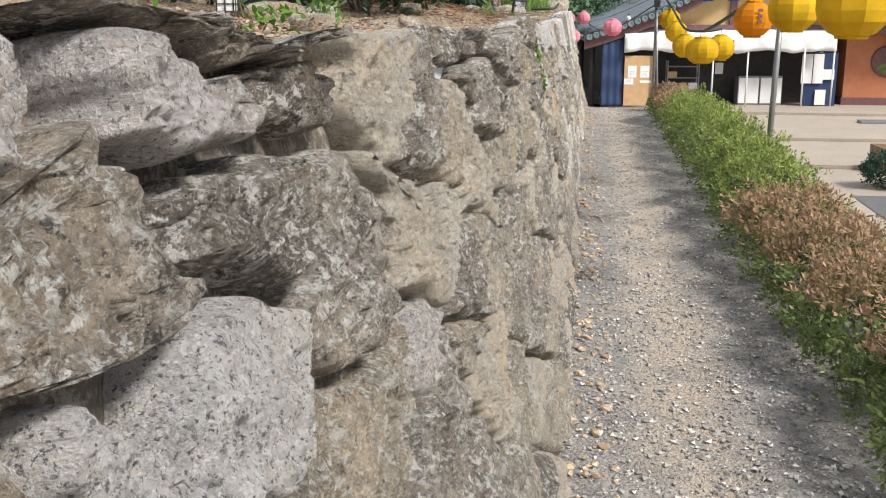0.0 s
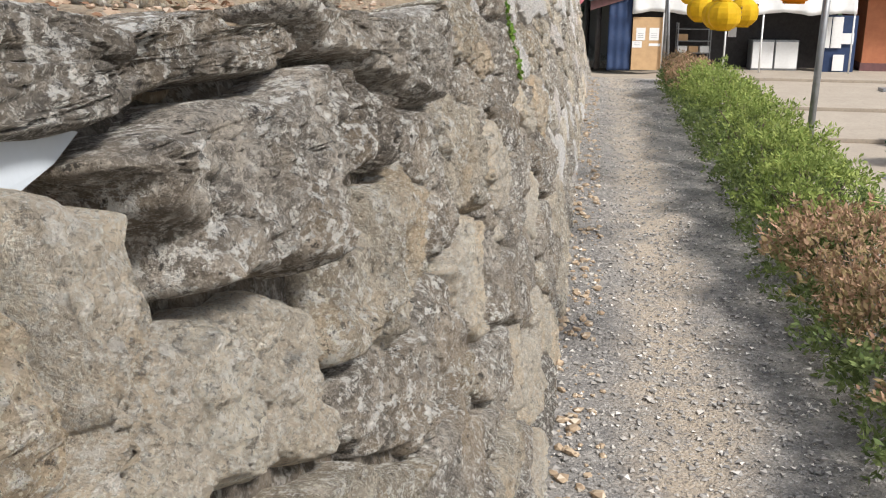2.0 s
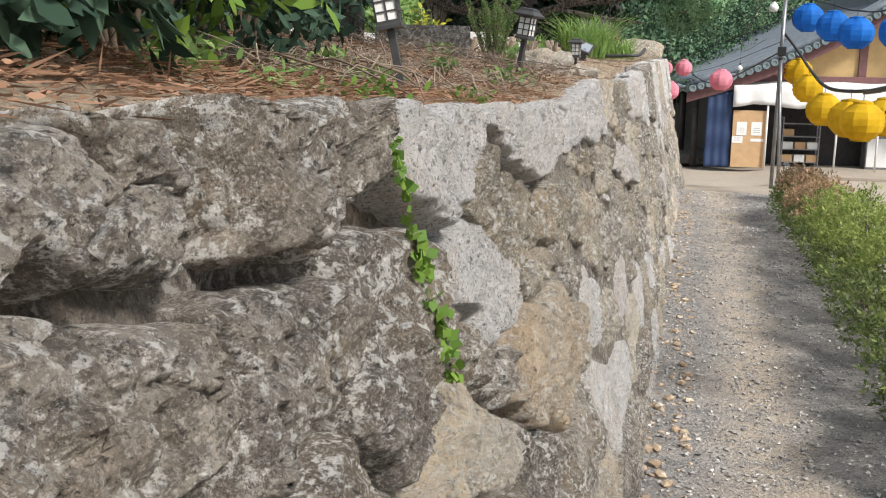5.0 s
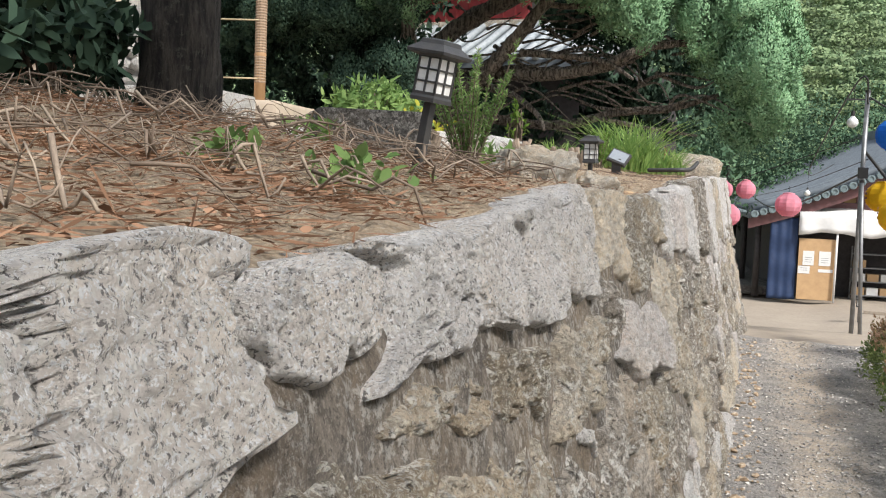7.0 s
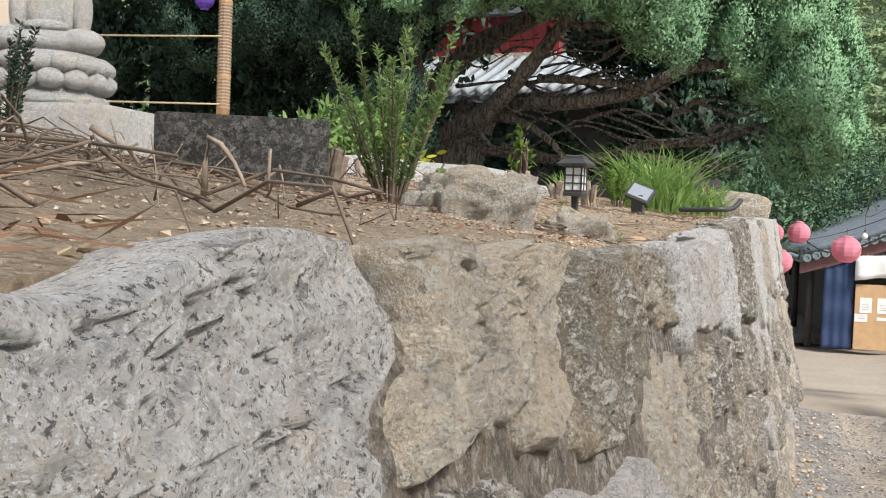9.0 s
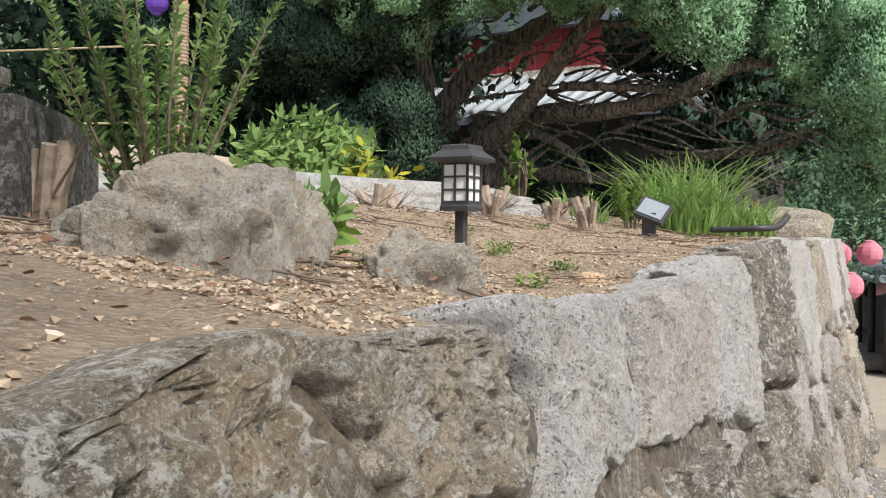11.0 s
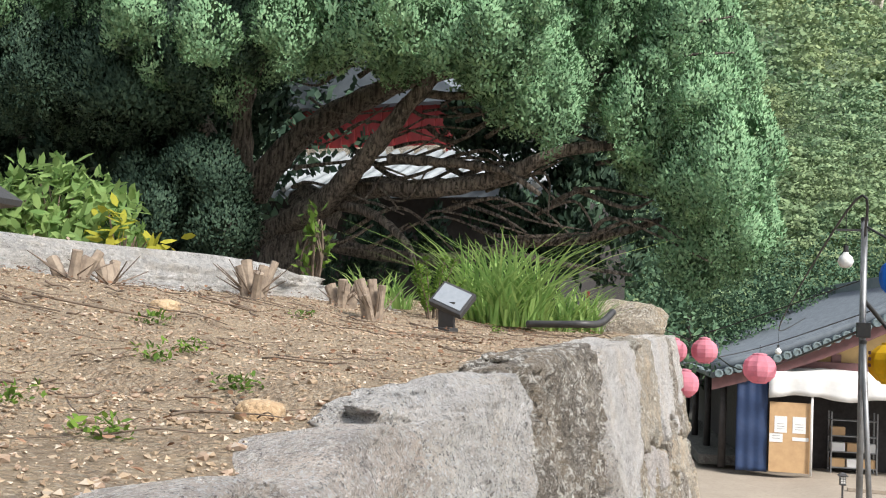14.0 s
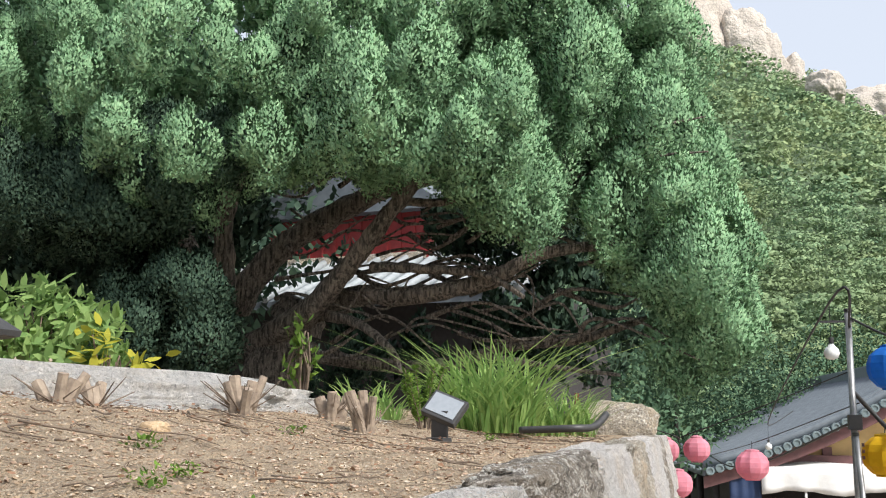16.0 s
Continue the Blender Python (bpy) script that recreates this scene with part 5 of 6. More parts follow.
statue(-3.90, 12.85, 2.03, 0.60)
ped = part("pedestal", box(0.95, 0.8, 0.40, (0, 0, 0), 0.03), WHITE_STONE, None, "", pose(-3.80, 12.85, 1.62, 0, 0, 6))
tagged(ped, "whitish stone pedestal under the statue", "pedestal")
plat = part("platform", box(2.5, 2.2, 0.55, (0, 0, 0), 0.03), BEIGE, None, "", pose(-5.15, 15.3, 1.52, 0, 0, 8))
tagged(plat, "beige rendered platform edge behind the bed", "platform")
shrine = thing("shrine_wall", pose(-6.4, 14.1, 1.6, 0, 0, 24), "pale rendered shrine wall behind the statue", "wall")
part("panel", box(2.4, 0.3, 2.6, (0, 0, 0), 0.02), BEIGE, shrine)
part("ledge", box(2.6, 0.5, 0.12, (0, -0.1, 0.92), 0.02), CONCRETE, shrine)

# ---- bamboo post with rope lines ----
post = thing("bamboo_post", pose(-4.55, 15.6, 2.06), "rope-wrapped bamboo post carrying cords", "post")
part("cane", ring_mesh([(0.055, 0.0), (0.052, 0.5), (0.06, 0.52), (0.052, 0.54), (0.05, 1.1), (0.058, 1.12), (0.05, 1.14), (0.048, 3.4)], 12), BAMBOO, post, "", None, True)
for k in range(34):
    part("rope_turn", ring_mesh([(0.053, 0.0), (0.058, 0.012), (0.053, 0.024)], 10), TWINE, post, "", Matrix.Translation((0, 0, 0.25 + k * 0.026)))
for z in (2.35, 2.9):
    tube("cord", [(-4.55, 15.55, z), (-6.5, 15.3, z + 0.02), (-9.0, 14.5, z)], 0.008, 0.008, ROPE, None, 5, 0, 4, "pale cord tied to the bamboo post", "cord")
tube("cord", [(-4.55, 15.55, 3.75), (-4.65, 15.55, 3.87), (-4.85, 15.55, 3.82), (-5.15, 15.55, 3.84), (-6.2, 15.4, 4.1)], 0.006, 0.006, ROPE, None, 5, 0, 4, "pale cord carrying small paper lanterns", "cord")
for k, (c, dx, dz) in enumerate(((PURPLE, -0.12, 1.65), (ORANGE, -0.25, 2.15), (PINK, -0.05, 2.2), (BULB, -0.55, 2.15), (YELLOW, -0.42, 2.08))):
    paper_lantern(c, 0.16, (-4.60 + dx, 15.55, 1.55 + dz), "small coloured paper lantern on a cord", 0, False)

tube("cord", [(-4.72, 15.55, 3.29), (-4.71, 15.55, 3.6), (-4.70, 15.55, 3.86)], 0.004, 0.004, ROPE, None, 5, 0, 3, "thin cord holding a purple paper lantern", "cord")

# ---- solar flood lamp ----
flood = thing("flood_lamp", pose(-1.0, 14.6, on_bed(-1.0, 14.6), 0, 0, -20), "small black solar flood lamp tilted up on the soil", "lamp")
flood.scale = (0.62, 0.62, 0.85)
part("head", box(0.26, 0.03, 0.17, (0, 0, 0), 0.008), BLACK, flood, "", pose(0, 0, 0.10, -52, 14, 0))
part("panel", box(0.22, 0.004, 0.13, (0, -0.018, 0.02)), SOLAR, flood, "glossy pale solar panel", pose(0, 0, 0.10, -52, 14, 0))
part("bracket", box(0.12, 0.02, 0.14, (0, 0.03, 0.0), 0.004), BLACK, flood)
part("base", box(0.13, 0.10, 0.02, (0, 0.02, 0.0), 0.004), BLACK, flood)
tube("hose", [(-0.85, 15.6, 1.62), (-0.6, 15.5, 1.63), (-0.5, 15.6, 1.64), (-0.45, 15.7, 1.70)], 0.018, 0.018, BLACK, None, 8, 0, 6, "black corrugated hose end on the soil", "hose")

# ---- stumps, stems and sticks ----
def stump(x, y, n, h, seed):
    rng = random.Random(seed)
    t = thing("cut_stump", pose(x, y, on_bed(x, y) - 0.02), "cut-back shrub stump with grey sawn stems", "stump", "cut-back shrubs")
    for k in range(n):
        a, s = rng.uniform(0, 6.3), rng.uniform(0.01, 0.045)
        hh = h * rng.uniform(0.6, 1.0)
        r = rng.uniform(0.014, 0.028)
        v, f = tube_data([(s * 0.6 * math.cos(a), s * 0.6 * math.sin(a), 0), (s * 1.2 * math.cos(a), s * 1.2 * math.sin(a), hh * 0.5), (s * 2.0 * math.cos(a), s * 2.0 * math.sin(a), hh)], [r * 1.2, r, r * 0.92], 7, 0.12, k)
        place("stem", mesh_from("stem", v, f, PALE_TWIG, False), t)
    for k in range(n * 2):
        a, s = rng.uniform(0, 6.3), rng.uniform(0.08, 0.16)
        v, f = tube_data([(0, 0, 0.02), (s * math.cos(a), s * math.sin(a), h * rng.uniform(0.5, 0.95))], [0.004, 0.0015], 4)
        place("twig", mesh_from("twig", v, f, TWIG), t)
    return t


for i, (x, y, n, h) in enumerate(((-1.66, 14.25, 9, 0.17), (-1.88, 13.65, 3, 0.13), (-1.82, 13.35, 4, 0.11), (-2.05, 12.9, 3, 0.12), (-1.55, 14.9, 6, 0.15), (-1.26, 14.54, 5, 0.2), (-1.4, 11.2, 4, 0.2))):
    stump(x, y, n, h, 60 + i)


def sticks(name, count, xr, yr, lo, hi, mat, seed, label, lift=0.0):
    rng = random.Random(seed)
    items = []
    for k in range(count):
        x, y, a, ln = rng.uniform(*xr), rng.uniform(*yr), rng.uniform(-1.2, 1.6), lo + (hi - lo) * rng.random() ** 2
        pts = []
        for j in range(4):
            s = (j / 3 - 0.5) * ln
            px, py = x + s * math.cos(a) + rng.uniform(-1, 1) * ln * 0.10, y + s * math.sin(a) + rng.uniform(-1, 1) * ln * 0.10
            pts.append((px, py, on_bed(min(px, -0.4), py) + 0.008 + lift * rng.random()))
        r = 0.0011 + 0.003 * rng.random() ** 3
        items.append(tube_data(smooth_line(pts, 2), [r * (1 - 0.08 * q) for q in range(7)], 5))
    v, f = join_data(items)
    return place(name, mesh_from(name, v, f, mat, True), None, None, label, "twigs", "", "stuff")


sticks("dry_twigs", 420, (-2.2, -0.5), (6.4, 9.8), 0.08, 0.55, TWIG, 1, "tangle of brown twigs on the bed", 0.06)
sticks("dry_stems", 310, (-2.2, -0.52), (6.4, 9.6), 0.06, 0.32, PALE_TWIG, 2, "dry pale stems lying on the bed", 0.08)
sticks("fallen_twigs", 520, (-2.2, -0.5), (10.4, 16.5), 0.03, 0.30, TWIG, 3, "fallen twigs scattered on the soil", 0.01)


def litter(name, count, xr, yr, size, mat, seed, label):
    rng = np.random.default_rng(seed)
    x, y = rng.uniform(*xr, count), rng.uniform(*yr, count)
    c = np.array([(a, b, on_bed(a, b) + 0.012) for a, b in zip(x, y)]) + rng.uniform(0, 0.012, (count, 1)) * (0, 0, 1)
    w = rng.normal(size=(count, 3)) * (1, 1, 0.12)
    return place(name, quads_mesh(name, leaf_hexes(c, w, size, 0.62, rng, 0.2, np.tile((0, 0, 1.0), (count, 1))), 6, mat), None, None, label, "leaves", "", "stuff")


litter("leaf_litter", 15000, (-2.4, -0.385), (4.8, 8.9), 0.013, LITTER, 8, "reddish-brown dry leaves littering the bed")
rngn = np.random.default_rng(19)
nx, ny = rngn.uniform(-2.2, -0.385, 15000), rngn.uniform(4.8, 9.0, 15000)
nc = np.array([(a, b, on_bed(a, b) + 0.008) for a, b in zip(nx, ny)]) + rngn.uniform(0, 0.02, (15000, 1)) * (0, 0, 1)
place("pine_needles", quads_mesh("pine_needles", leaf_quads(nc, rngn.normal(size=(15000, 3)) * (1, 1, 0.15), 0.055, 0.05, rngn), 4, LITTER), None, None, "reddish fallen pine needles matted on the bed", "needles", "", "stuff")
litter("loose_litter", 5000, (-2.2, -0.40), (0.6, 5.9), 0.012, LITTER, 10, "dry leaf crumbs among the stones")
litter("leaf_bits", 3500, (-2.4, -0.45), (9.6, 17.0), 0.014, LITTER, 9, "crumbs of dry leaf on the soil")


def weed(x, y, z, r, count, size, mat, seed, label, name="weed", upright=0.6):
    rng = np.random.default_rng(seed)
    d = unit(rng.normal(size=(count, 3)) * (1, 1, 0.5) + (0, 0, upright))
    c = rng.normal(size=(count, 3)) * (r * 0.5, r * 0.5, 0.0) + rng.uniform(0, 1, (count, 1)) * (0, 0, r * 0.7)
    t = thing(name, pose(x, y, z), label, "plant")
    place("leafage", quads_mesh("leafage", leaf_hexes(c, d, size, 0.5, rng, 0.2, np.tile((0, 0, 1.0), (count, 1))), 6, mat), t, None, "", "", "", "stuff")
    return t


for i, (x, y) in enumerate(((-0.75, 11.3), (-0.62, 11.75), (-0.85, 11.9), (-1.0, 12.6), (-1.25, 12.9), (-0.95, 12.4), (-1.3, 13.9), (-0.72, 12.3), (-0.85, 14.9), (-1.4, 12.2))):
    weed(x, y, on_bed(x, y), 0.04, 60, 0.014, VINE, 30 + i, "small green weed sprouting from the soil")
for i, (x, y) in enumerate(((-0.75, 6.1), (-0.95, 6.5), (-0.7, 6.9), (-0.85, 7.6), (-1.2, 8.1), (-0.9, 8.5), (-1.1, 9.3), (-1.0, 7.2))):
    weed(x, y, on_bed(x, y), 0.07, 55, 0.034, BRIGHT, 50 + i, "bright green broad-leaved seedling on the bed", "seedling")


def blades(x, y, z, r, h, count, seed, label, mat=BLADE, width=0.015):
    """Arching grass blades in three pieces each."""
    rng = np.random.default_rng(seed)
    quads = []
    for k in range(count):
        a, s = rng.uniform(0, 6.3), r * math.sqrt(rng.uniform())
        root = np.array((s * math.cos(a), s * math.sin(a) * 1.2, 0))
        lean = np.array((rng.normal() * 0.5 + math.cos(a) * 0.2, rng.normal() * 0.5 + math.sin(a) * 0.2, 0))
        ln = h * (0.35 + 0.8 * rng.uniform() ** 1.3)
        side = np.array((-lean[1], lean[0], 0)) + (0.3, 0.1, 0)
        side = side / np.linalg.norm(side) * width * 0.5
        p = [root + np.array((0, 0, ln * t * (1 - 0.25 * t))) + lean * ln * t * t for t in (0, 0.4, 0.75, 1.0)]
        for j, (wa, wb) in enumerate(((1, 0.9), (0.9, 0.6), (0.6, 0.1))):
            quads += [p[j] - side * wa, p[j] + side * wa, p[j + 1] + side * wb, p[j + 1] - side * wb]
    return place("grass_clump", quads_mesh("grass_clump", np.array(quads), 4, mat), None, pose(x, y, z), label, "grass", "", "stuff")


blades(-1.09, 16.2, on_bed(-1.09, 16.2), 0.24, 0.58, 520, 1, "tall bright green clump of grass behind the flood lamp")
blades(-1.6, 15.6, on_bed(-1.6, 15.6), 0.16, 0.26, 90, 2, "green grass tuft beside cut stems")
blades(-0.85, 16.9, on_bed(-0.85, 16.9), 0.22, 0.36, 260, 4, "drooping green grass at the bed's end")

def sprig_shrub(x, y, z, h, spread, stems, seed, label, mat=VINE):
    """Upright leafy sprigs from one root, small leaves set all along them."""
    rng = np.random.default_rng(seed)
    t = thing("evergreen_shrub", pose(x, y, z), label, "shrub")
    lp, lw = [], []
    for k in range(stems):
        a, s, hh = rng.uniform(0, 6.3), spread * rng.uniform(0.2, 1.0), h * rng.uniform(0.5, 1.0)
        pts = smooth_line([(0.02 * math.cos(a), 0.02 * math.sin(a), -0.02), (s * 0.5 * math.cos(a), s * 0.5 * math.sin(a), hh * 0.45), (s * math.cos(a), s * math.sin(a), hh)], 6)
        v, f = tube_data(pts, [0.006 - 0.0004 * i for i in range(len(pts))], 5)
        place("sprig", mesh_from("sprig", v, f, TWIG, True), t)
        for j in range(130):
            q = rng.uniform(0.3, 1.0) * (len(pts) - 1)
            i = min(int(q), len(pts) - 2)
            p = pts[i].lerp(pts[i + 1], q - i)
            lp.append(p)
            lw.append((rng.normal(), rng.normal(), rng.uniform(0.3, 1.2)))
    place("leafage", quads_mesh("leafage", leaf_hexes(np.array(lp), np.array(lw), 0.022, 0.30, rng, 0.2), 6, mat), t, None, "", "", "", "stuff")
    return t


sprig_shrub(-1.25, 11.35, on_bed(-1.25, 11.35), 0.60, 0.26, 30, 71, "slender upright evergreen shrub with small leaves", BRIGHT)
sprig_shrub(-2.45, 11.0, on_bed(-2.45, 11.0), 0.42, 0.15, 12, 83, "thin dark sprig of shrub before the statue", DARK_LEAF)
shrub("bed_shrub", -1.05, 6.45, on_bed(-1.05, 6.45), 0.30, 0.35, 0.40, VINE, 700, 0.06, 78, "leafy undergrowth on the raised bed", "shrub", "", TWIG, 0.3, BRIGHT, True)
shrub("bed_shrub", -1.55, 7.3, on_bed(-1.55, 7.3), 0.40, 0.45, 0.75, VINE, 1300, 0.06, 79, "dark leafy shrub on the raised bed", "shrub", "", TWIG, 0.3, None, True)
shrub("broadleaf_bush", -3.10, 15.0, 1.66, 0.38, 0.38, 0.58, BRIGHT, 1700, 0.085, 72, "light green broad-leaved bush behind the rock slab", "shrub", "", TWIG, 0.3, None, True)
shrub("yellow_sapling", -2.70, 14.95, 1.66, 0.17, 0.16, 0.40, YELLOW_LEAF, 100, 0.085, 73, "sapling with yellowing leaves beside the bush", "shrub", "", TWIG, 0.3, None, True)
shrub("leafy_plant", -1.25, 11.88, on_bed(-1.2, 11.88), 0.08, 0.08, 0.13, VINE, 170, 0.06, 74, "glossy green broad-leaved plant in the bed", "plant", "", TWIG, 2.4, BRIGHT, True)
shrub("tall_weed", -2.05, 15.75, on_bed(-2.05, 15.75), 0.06, 0.06, 0.42, VINE, 120, 0.06, 75, "tall leafy weed among cut stems", "plant", "", TWIG, 0.4)
shrub("bed_shrub", -1.9, 6.2, on_bed(-1.9, 6.2), 0.5, 0.6, 0.7, VINE, 1600, 0.07, 76, "loose leafy shrub overhanging the bed", "shrub", "", TWIG, 0.3, None, True)
shrub("bed_shrub", -1.35, 5.0, on_bed(-1.35, 5.0), 0.35, 0.4, 0.55, VINE, 420, 0.11, 77, "broad-leaved shrub overhanging the bed", "shrub", "", TWIG, 0.3, None, True)
# low thicket: its deep shade is painted as dark leaves under lighter tops
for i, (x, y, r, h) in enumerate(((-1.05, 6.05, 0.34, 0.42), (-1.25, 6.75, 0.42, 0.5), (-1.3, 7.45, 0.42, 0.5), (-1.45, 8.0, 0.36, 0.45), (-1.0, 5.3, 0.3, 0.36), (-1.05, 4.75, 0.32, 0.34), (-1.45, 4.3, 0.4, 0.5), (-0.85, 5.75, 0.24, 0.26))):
    shrub("bed_shrub", x, y, on_bed(x, y), r, r, h, DARK_LEAF, 1100, 0.06, 140 + i, "dense low shrub on the raised bed, shade put into its leaf colour", "shrub", "", TWIG, 0.2, VINE, True)
sprig_shrub(-1.22, 15.2, on_bed(-1.22, 15.2), 0.30, 0.16, 14, 81, "small yellowish twiggy shrub beside the flood lamp")
weed(-0.63, 8.47, on_bed(-0.63, 8.47), 0.09, 60, 0.036, BRIGHT, 88, "bright green broad-leaved seedling on the bed", "seedling", 0.9)
# creeper hanging down the wall
rngv = np.random.default_rng(5)
cp, cw = [], []
for k in range(150):
    s = rngv.uniform()
    zz = 1.545 - 0.36 * s
    cp.append((FOOT_X - BATTER * zz + 0.040 + rngv.uniform(0, 0.015), 5.84 + 0.09 * s + rngv.normal() * 0.015, zz))
    cw.append((0.5, rngv.normal(), rngv.normal() - 0.4))
place("creeper", quads_mesh("creeper", leaf_quads(np.array(cp), np.array(cw), 0.02, 0.8, rngv), 4, VINE), None, None, "thin green creeper hanging down the wall", "creeper")
# torn sheet metal scrap caught in the wall
bm = bmesh.new()
rim = [(2.26, 1.550), (2.38, 1.530), (2.485, 1.505), (2.44, 1.488), (2.38, 1.476), (2.26, 1.474)]
loop = [bm.verts.new((-0.350 + 0.10 * (y - 2.36) ** 2 - 0.2 * (z - 1.5), y, z)) for y, z in rim]
sheet_face = bm.faces.new(loop)
grown = bmesh.ops.extrude_face_region(bm, geom=[sheet_face])
bmesh.ops.translate(bm, vec=(-0.004, 0, 0.001), verts=[v for v in grown["geom"] if isinstance(v, bmesh.types.BMVert)])
bmesh.ops.recalc_face_normals(bm, faces=bm.faces)
scrap = part("metal_scrap", bm, PALE_METAL, None)
tagged(scrap, "bluish white metal scrap wedged between wall stones", "scrap")

tagged(part("red_stake", ring_mesh([(0.02, 0.0), (0.018, 0.42)], 8), RED, None, "", pose(-1.02, 19.2, 1.5)), "thin red stake behind the corner block", "stake")

# dark old tree at the back of the bed
old = thing("old_tree", pose(-1.78, 9.72, 1.66), "dark old tree trunk at the bed's back with an added unseen crown", "tree")
tube("trunk", [(0.0, 0, -0.2), (0.02, 0, 0.4), (-0.05, 0.05, 1.1), (0.05, 0.1, 2.4), (0.0, 0.1, 4.5)], 0.135, 0.11, BARK, old, 14, 0.10, 6, "", "", "", 8)
# unseen limb and crown, added over the path to shade trunk and bed
tube("limb", [(0, 0.1, 2.2), (1.0, -0.6, 2.9), (2.4, -1.5, 3.3)], 0.10, 0.04, BARK, old, 8, 0.1, 6, "", "", "", 9)
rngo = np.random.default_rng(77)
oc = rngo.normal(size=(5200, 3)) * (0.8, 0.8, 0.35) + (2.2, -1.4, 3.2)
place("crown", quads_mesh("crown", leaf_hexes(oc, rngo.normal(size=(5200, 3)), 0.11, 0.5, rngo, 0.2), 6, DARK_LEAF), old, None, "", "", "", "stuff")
# undergrowth standing in shade, painted dark by its leaf colour
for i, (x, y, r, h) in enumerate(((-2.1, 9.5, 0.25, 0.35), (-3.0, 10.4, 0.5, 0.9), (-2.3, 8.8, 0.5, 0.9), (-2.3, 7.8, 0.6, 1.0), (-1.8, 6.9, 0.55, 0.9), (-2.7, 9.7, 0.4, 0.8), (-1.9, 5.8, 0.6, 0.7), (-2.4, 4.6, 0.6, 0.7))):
    shrub("bed_shrub", x, y, on_bed(x, y), r, r, h, DARK_LEAF, int(900 + 1500 * r), 0.07, 90 + i, "leafy undergrowth at the back of the bed, shade put into its colour", "shrub", "", TWIG, 0.3, None, True)

# pale sheet and small growth at the near end of the wall
tagged(part("white_sheet", box(0.34, 0.22, 0.02, (0, 0, 0), 0.006), CANVAS, None, "", pose(-0.98, 1.65, 1.585, 4, -8, 20)), "pale bluish plastic sheet lying on the bed", "sheet")
for i, (x, y) in enumerate(((-0.62, 1.25), (-0.75, 1.5), (-0.55, 1.75), (-0.52, 5.2), (-0.48, 6.3), (-0.6, 6.2), (-0.5, 7.2))):
    weed(x, y, on_bed(x, y), 0.06, 70, 0.02, BRIGHT if i % 2 else VINE, 130 + i, "low green weeds along the wall's top")
cedar = thing("cedar_seedling", pose(-0.6, 2.3, on_bed(-0.6, 2.3)), "small green cedar seedling on the wall's top", "seedling")
rngc = np.random.default_rng(61)
cz = rngc.uniform(0, 0.09, 260)
cc = np.stack([rngc.normal(size=260) * (0.03 - 0.25 * cz), rngc.normal(size=260) * (0.03 - 0.25 * cz), cz], 1)
place("leafage", quads_mesh("leafage", leaf_quads(cc, rngc.normal(size=(260, 3)) + (0, 0, 0.8), 0.02, 0.4, rngc), 4, BRIGHT), cedar, None, "", "", "", "stuff")

# tan stones lying along the near part of the bed
for i, (x, y, w, h) in enumerate(((-0.95, 3.55, 0.16, 0.10), (-0.72, 3.35, 0.20, 0.05), (-0.62, 3.1, 0.12, 0.05), (-0.75, 4.3, 0.10, 0.07), (-0.58, 4.1, 0.09, 0.04), (-0.9, 2.9, 0.18, 0.08), (-0.7, 2.6, 0.12, 0.06),
                                  (-0.55, 3.7, 0.08, 0.04), (-1.2, 4.0, 0.18, 0.09), (-0.85, 4.9, 0.12, 0.06), (-0.6, 5.3, 0.10, 0.05), (-0.6, 2.2, 0.10, 0.06))):
    boulder(x, y, on_bed(x, y) - h * 0.15, w, w * 0.8, h, OCHRE_ROCK if i % 2 else TAN_ROCK, 40 + i, "flat tan stone lying on the bed soil", i * 47, 3)

# pale stones capping the wall's far part
for i, row in enumerate(STONES_END):
    y, w = row[0], row[2]
    cap = part("capping_stone", rough_rock(0.17, w * 1.02, 0.13, 60 + i, 5, 0.22), KINDS[row[8]], None, "", pose(-0.40, y, crest(y) - 0.088, 0, 0, -3 + 2 * (i % 4)), True)
    tagged(cap, "pale rough granite stone capping the wall", "stone", "stones capping the wall")

# ---- shrine roof behind the juniper ----
hall = thing("shrine_hall", pose(-6.0, 27.3, 1.55, 0, 0, -10), "small shrine hall with red boarded gable and pale tiles", "building")
# the darkness under the juniper is put into the body's near-black colour
part("body", box(7.0, 4.0, 2.3, (0, 2.4, 0)), DARK_WOOD, hall, "dark shaded timber body")
part("red_gable", box(3.7, 0.2, 1.0, (-1.1, 1.8, 3.22)), RED, hall, "red board gable")
for k in range(12):
    part("batten", box(0.04, 0.04, 1.0, (-2.75 + k * 0.29, 1.68, 3.22)), RED, hall)
part("gable_beam", box(3.6, 0.1, 0.14, (-1.1, 1.66, 3.22)), TAN_ROCK, hall)
skirt_v = [(-3.6, -0.3, 2.25), (3.6, -0.3, 2.25), (2.6, 1.8, 3.24), (-2.6, 1.8, 3.24), (-3.6, -0.3, 2.1), (3.6, -0.3, 2.1), (2.6, 1.8, 3.06), (-2.6, 1.8, 3.06)]
skirt = place("skirt_roof", mesh_from("skirt_roof", skirt_v, [(0, 1, 2, 3), (7, 6, 5, 4), (0, 4, 5, 1), (1, 5, 6, 2), (2, 6, 7, 3), (3, 7, 4, 0)], ROOF), hall, None, "pale grey tiled skirt roof")
tv, tf = tube_data([(0, -0.36, 2.27), (0, 0.7, 2.74), (0, 1.8, 3.28)], [0.085, 0.08, 0.08], 8)
tile_me = mesh_from("cover_tile", tv, tf, PALE_TILE, True)
for k in range(23):
    place("cover_tile", tile_me, skirt, Matrix.Translation((-3.3 + k * 0.30, 0, 0.03)))
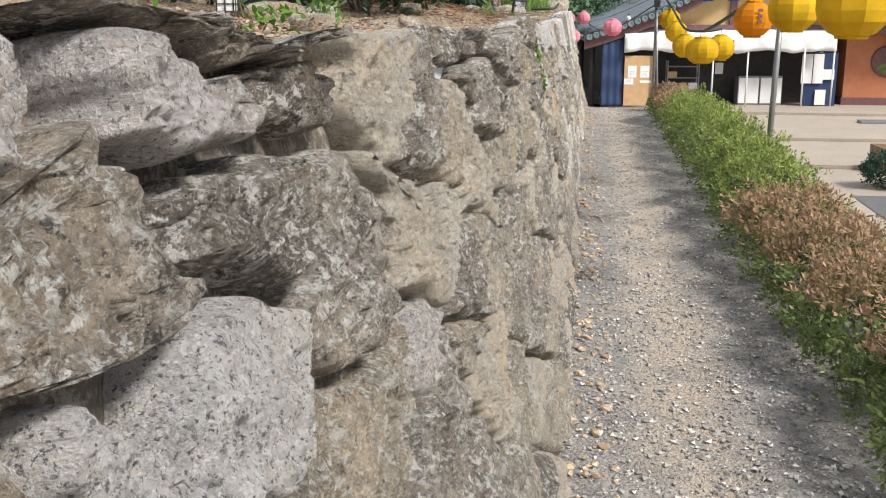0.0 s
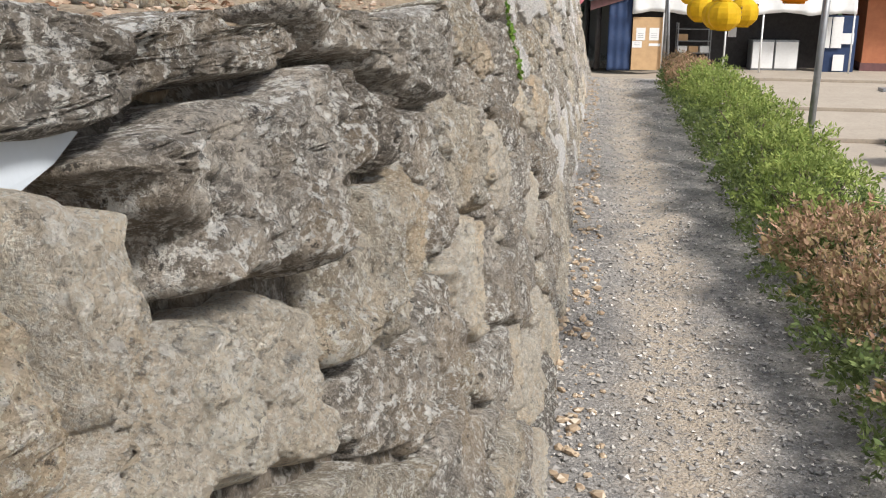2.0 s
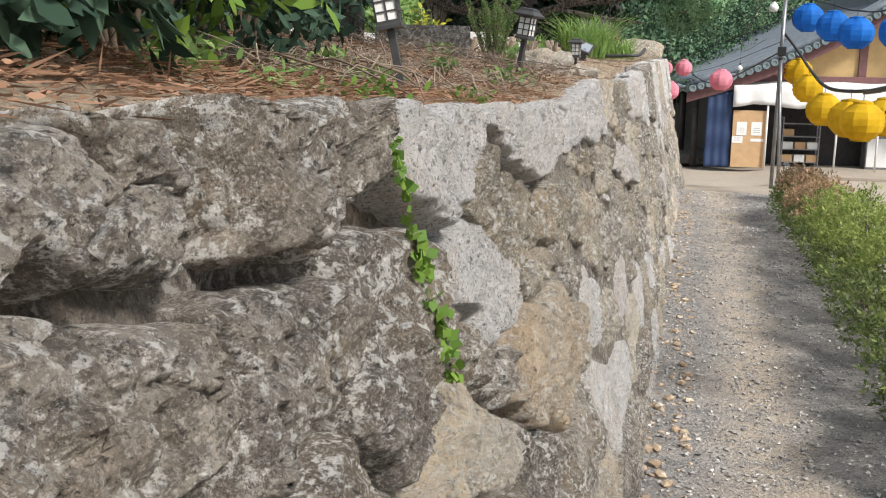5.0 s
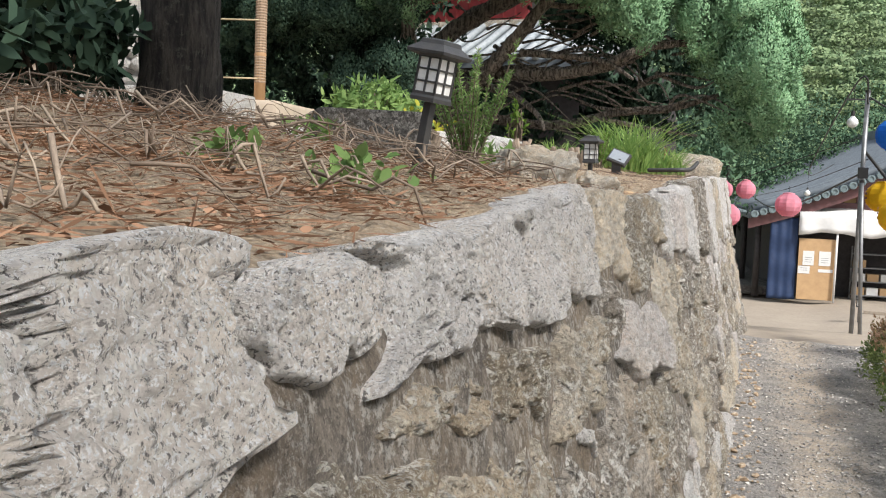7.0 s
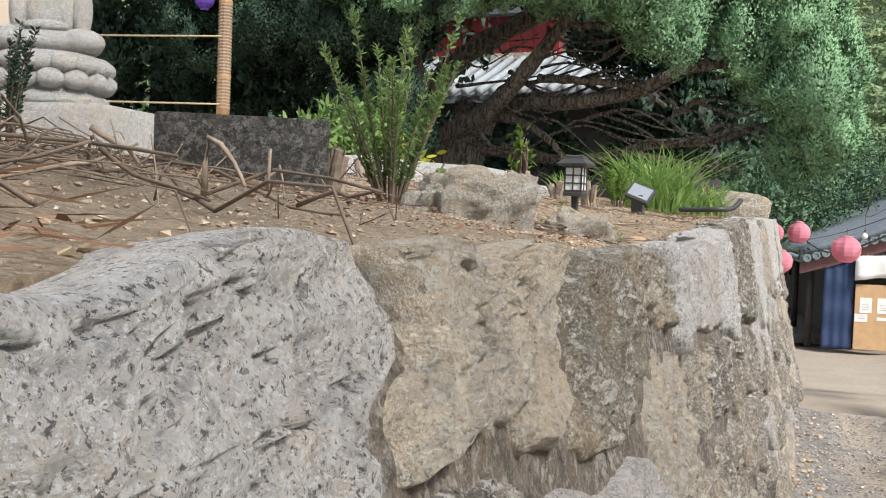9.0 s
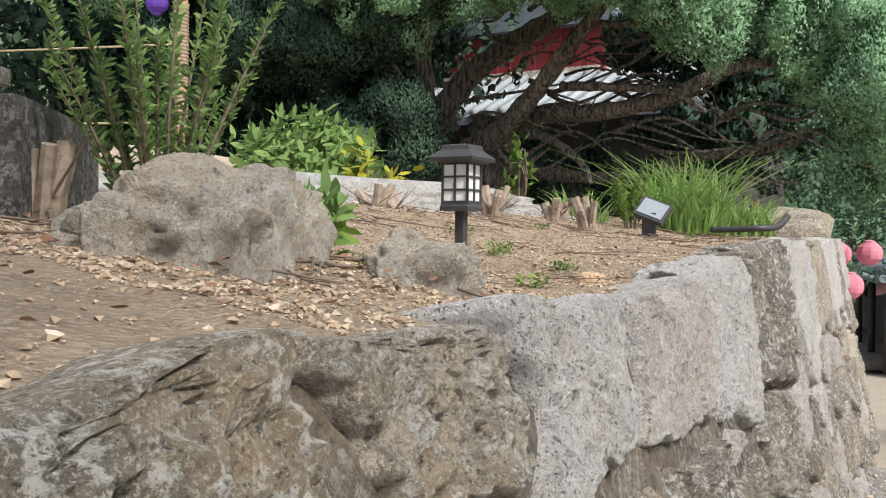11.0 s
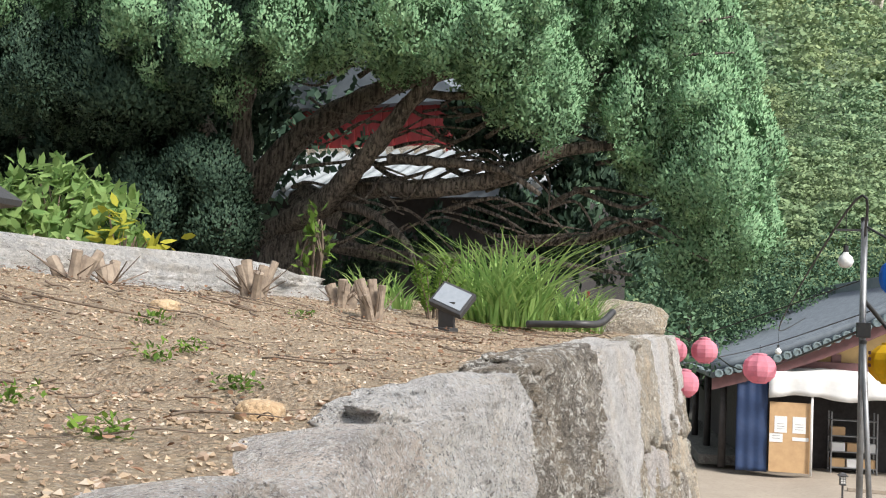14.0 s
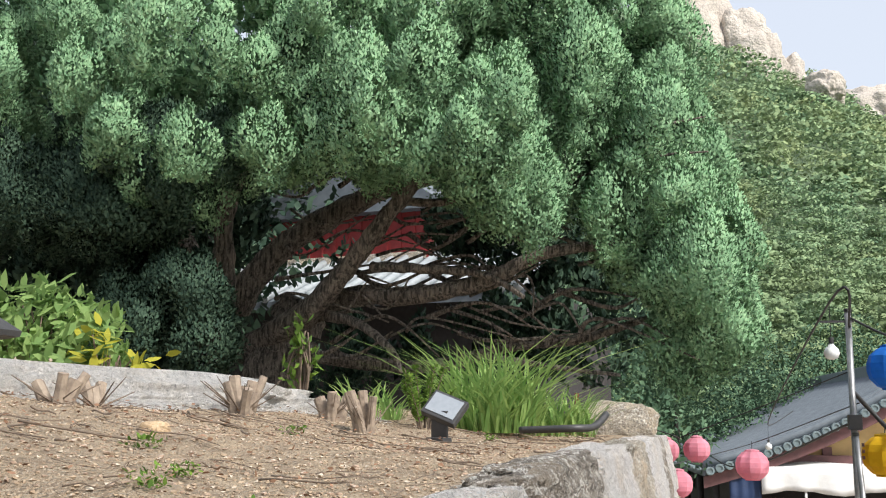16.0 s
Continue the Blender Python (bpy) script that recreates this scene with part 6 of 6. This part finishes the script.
part("upper_roof", tri_prism([(-3.5, 4.15), (1.3, 4.15), (-1.1, 5.7)], 1.4, 6), ROOF, hall, "dark tiled upper roof")

# ---- wooded slope and granite crags ----
def hill_z(x, y):
    rise = 0.53 * max(0, y - 60) if y < 300 else 127 + 0.15 * (y - 300)
    side = 1 - 0.42 / (1 + math.exp(-(x - 0.11 * y) / 12))
    return -2.3 + rise * side + 6 * noise.fractal(Vector((x * 0.012, y * 0.012, 2)), 0.9, 2, 4) * min(1, max(0, (y - 62) / 60))


sheet("hillside", np.arange(-260, 261, 13.0), np.arange(62, 420, 9.0), hill_z, HILL_FLOOR, "steep wooded mountainside", "hill")
rngh = np.random.default_rng(12)
hp, hw, hs, hf = [], [], [], []
for k in range(2500):
    seen = k < 1700
    y = 64 * (330 / 64) ** rngh.uniform()
    x = rngh.uniform(-0.13, 0.25) * y if seen else rngh.uniform(-0.8, 0.8) * y
    if not seen and -0.15 < x / y < 0.27:
        continue
    if y > 215 and -20 < x < 30 and hill_z(x, y) > 76:
        continue
    r = rngh.uniform(1.3, 2.6) * (0.75 + y / 330)
    base = np.array((x, y, hill_z(x, y) + r * 0.5))
    n = (330 if y < 115 else 90) if seen else 20
    d = unit(rngh.normal(size=(n, 3)) + (0, -0.4, 0.35))
    tier = rngh.integers(0, 3, (n, 1))
    hp.append(base + d * (r, r, r * 0.26) * (1.1 - 0.28 * tier) * rngh.uniform(0.7, 1.05, (n, 1)) + tier * (0, 0, r * 0.55))
    hw.append(rngh.normal(size=(n, 3)) * (1, 1, 0.3))
    hf.append(d + (0, -0.2, 0.5))
    hs.append(np.full(n, r * ((0.13 if y < 115 else 0.24) if seen else 0.85)))
hp, hw, hs, hf = (np.concatenate(v) for v in (hp, hw, hs, hf))
place("far_woods", quads_mesh("far_woods", leaf_quads(hp, hw, hs, 0.7, rngh, 0, hf), 4, WOODS, hf * 0.8 + rngh.normal(size=hf.shape) * 0.3), None, None, "dense mixed pine and broadleaf woods on the slope", "woods", "", "stuff")


def crag(x, y, z, w, d, h, seed, turn=0.0):
    ob = part("granite_crag", rough_rock(w, d, h, seed, 5, 0.22), HILL_ROCK, None, "", pose(x, y, z, 0, 0, turn), True)
    return tagged(ob, "bare pale granite crag above the woods", "crag")


for cx, cy, cz, cw, cd, ch, seed in ((-2, 268, 80, 32, 20, 40, 3), (12, 272, 74, 22, 18, 38, 5), (22, 276, 70, 14, 14, 30, 8), (85, 430, 95, 80, 40, 44, 11), (22, 190, 58, 7, 6, 6, 12), (12, 215, 70, 6, 5, 6, 13)):
    crag(cx, cy, cz, cw, cd, ch, seed, seed * 20)


def tree_wall(name, spots, mat, size, per, seed, label):
    """Background trees: trunk and a crown of leaf clumps."""
    rng = np.random.default_rng(seed)
    for k, (x, y, z, r, h) in enumerate(spots):
        t = thing(name, pose(x, y, z), label, "tree", "trees behind the house")
        tube("trunk", [(0, 0, -0.3), (0.1, 0, h * 0.4), (0, 0.1, h * 0.8)], 0.16, 0.06, BARK, t, 7, 0.1, 4)
        n = int(per * r * h * 0.5)
        lumps = 34
        d = unit(rng.normal(size=(lumps, 3)) + (0, 0, 0.2))
        lc = d * (r, r, h * 0.5) * rng.uniform(0.5, 1.0, (lumps, 1)) + (0, 0, h * 0.55)
        i = rng.integers(0, lumps, n)
        q = unit(rng.normal(size=(n, 3)))
        p = lc[i] + q * r * 0.34
        place("crown", quads_mesh("crown", leaf_quads(p, rng.normal(size=(n, 3)), size, 0.6, rng, 0, q + (0, 0, 0.4)), 4, mat, q + d[i] * 0.7 + (0, 0, 0.3)), t, None, "", "", "", "stuff")


# the first row stands in deep shade, which its dark leaf colour carries
tree_wall("background_tree", [(-9.5, 21.5, 1.6, 2.4, 6.5), (-7.2, 23.5, 1.6, 2.0, 7.0), (-12.5, 20.0, 1.6, 2.6, 6.0), (-11.5, 25.0, 1.6, 2.6, 8.0), (-15.0, 23.0, 1.6, 2.8, 7.0), (-9.5, 28.5, 1.2, 2.6, 8.5)], DARK_LEAF, 0.17, 700, 31, "evergreen tree behind the bed, shade put into its leaf colour")
tree_wall("slope_tree", [(-2.5, 33.0, -1.5, 2.4, 6.0), (-1.2, 52, -2, 3.0, 7.0), (3.5, 58, -2, 3.4, 7.5), (8.5, 60, -2, 3.4, 8.0), (-5.0, 42.0, -1.5, 3.0, 7.0), (14, 58, -2, 3.5, 8), (19, 55, -2, 3.5, 8), (-8, 50, -1.5, 3.5, 8)], SLOPE_LEAF, 0.15, 1150, 32, "leafy green tree behind the tiled house")
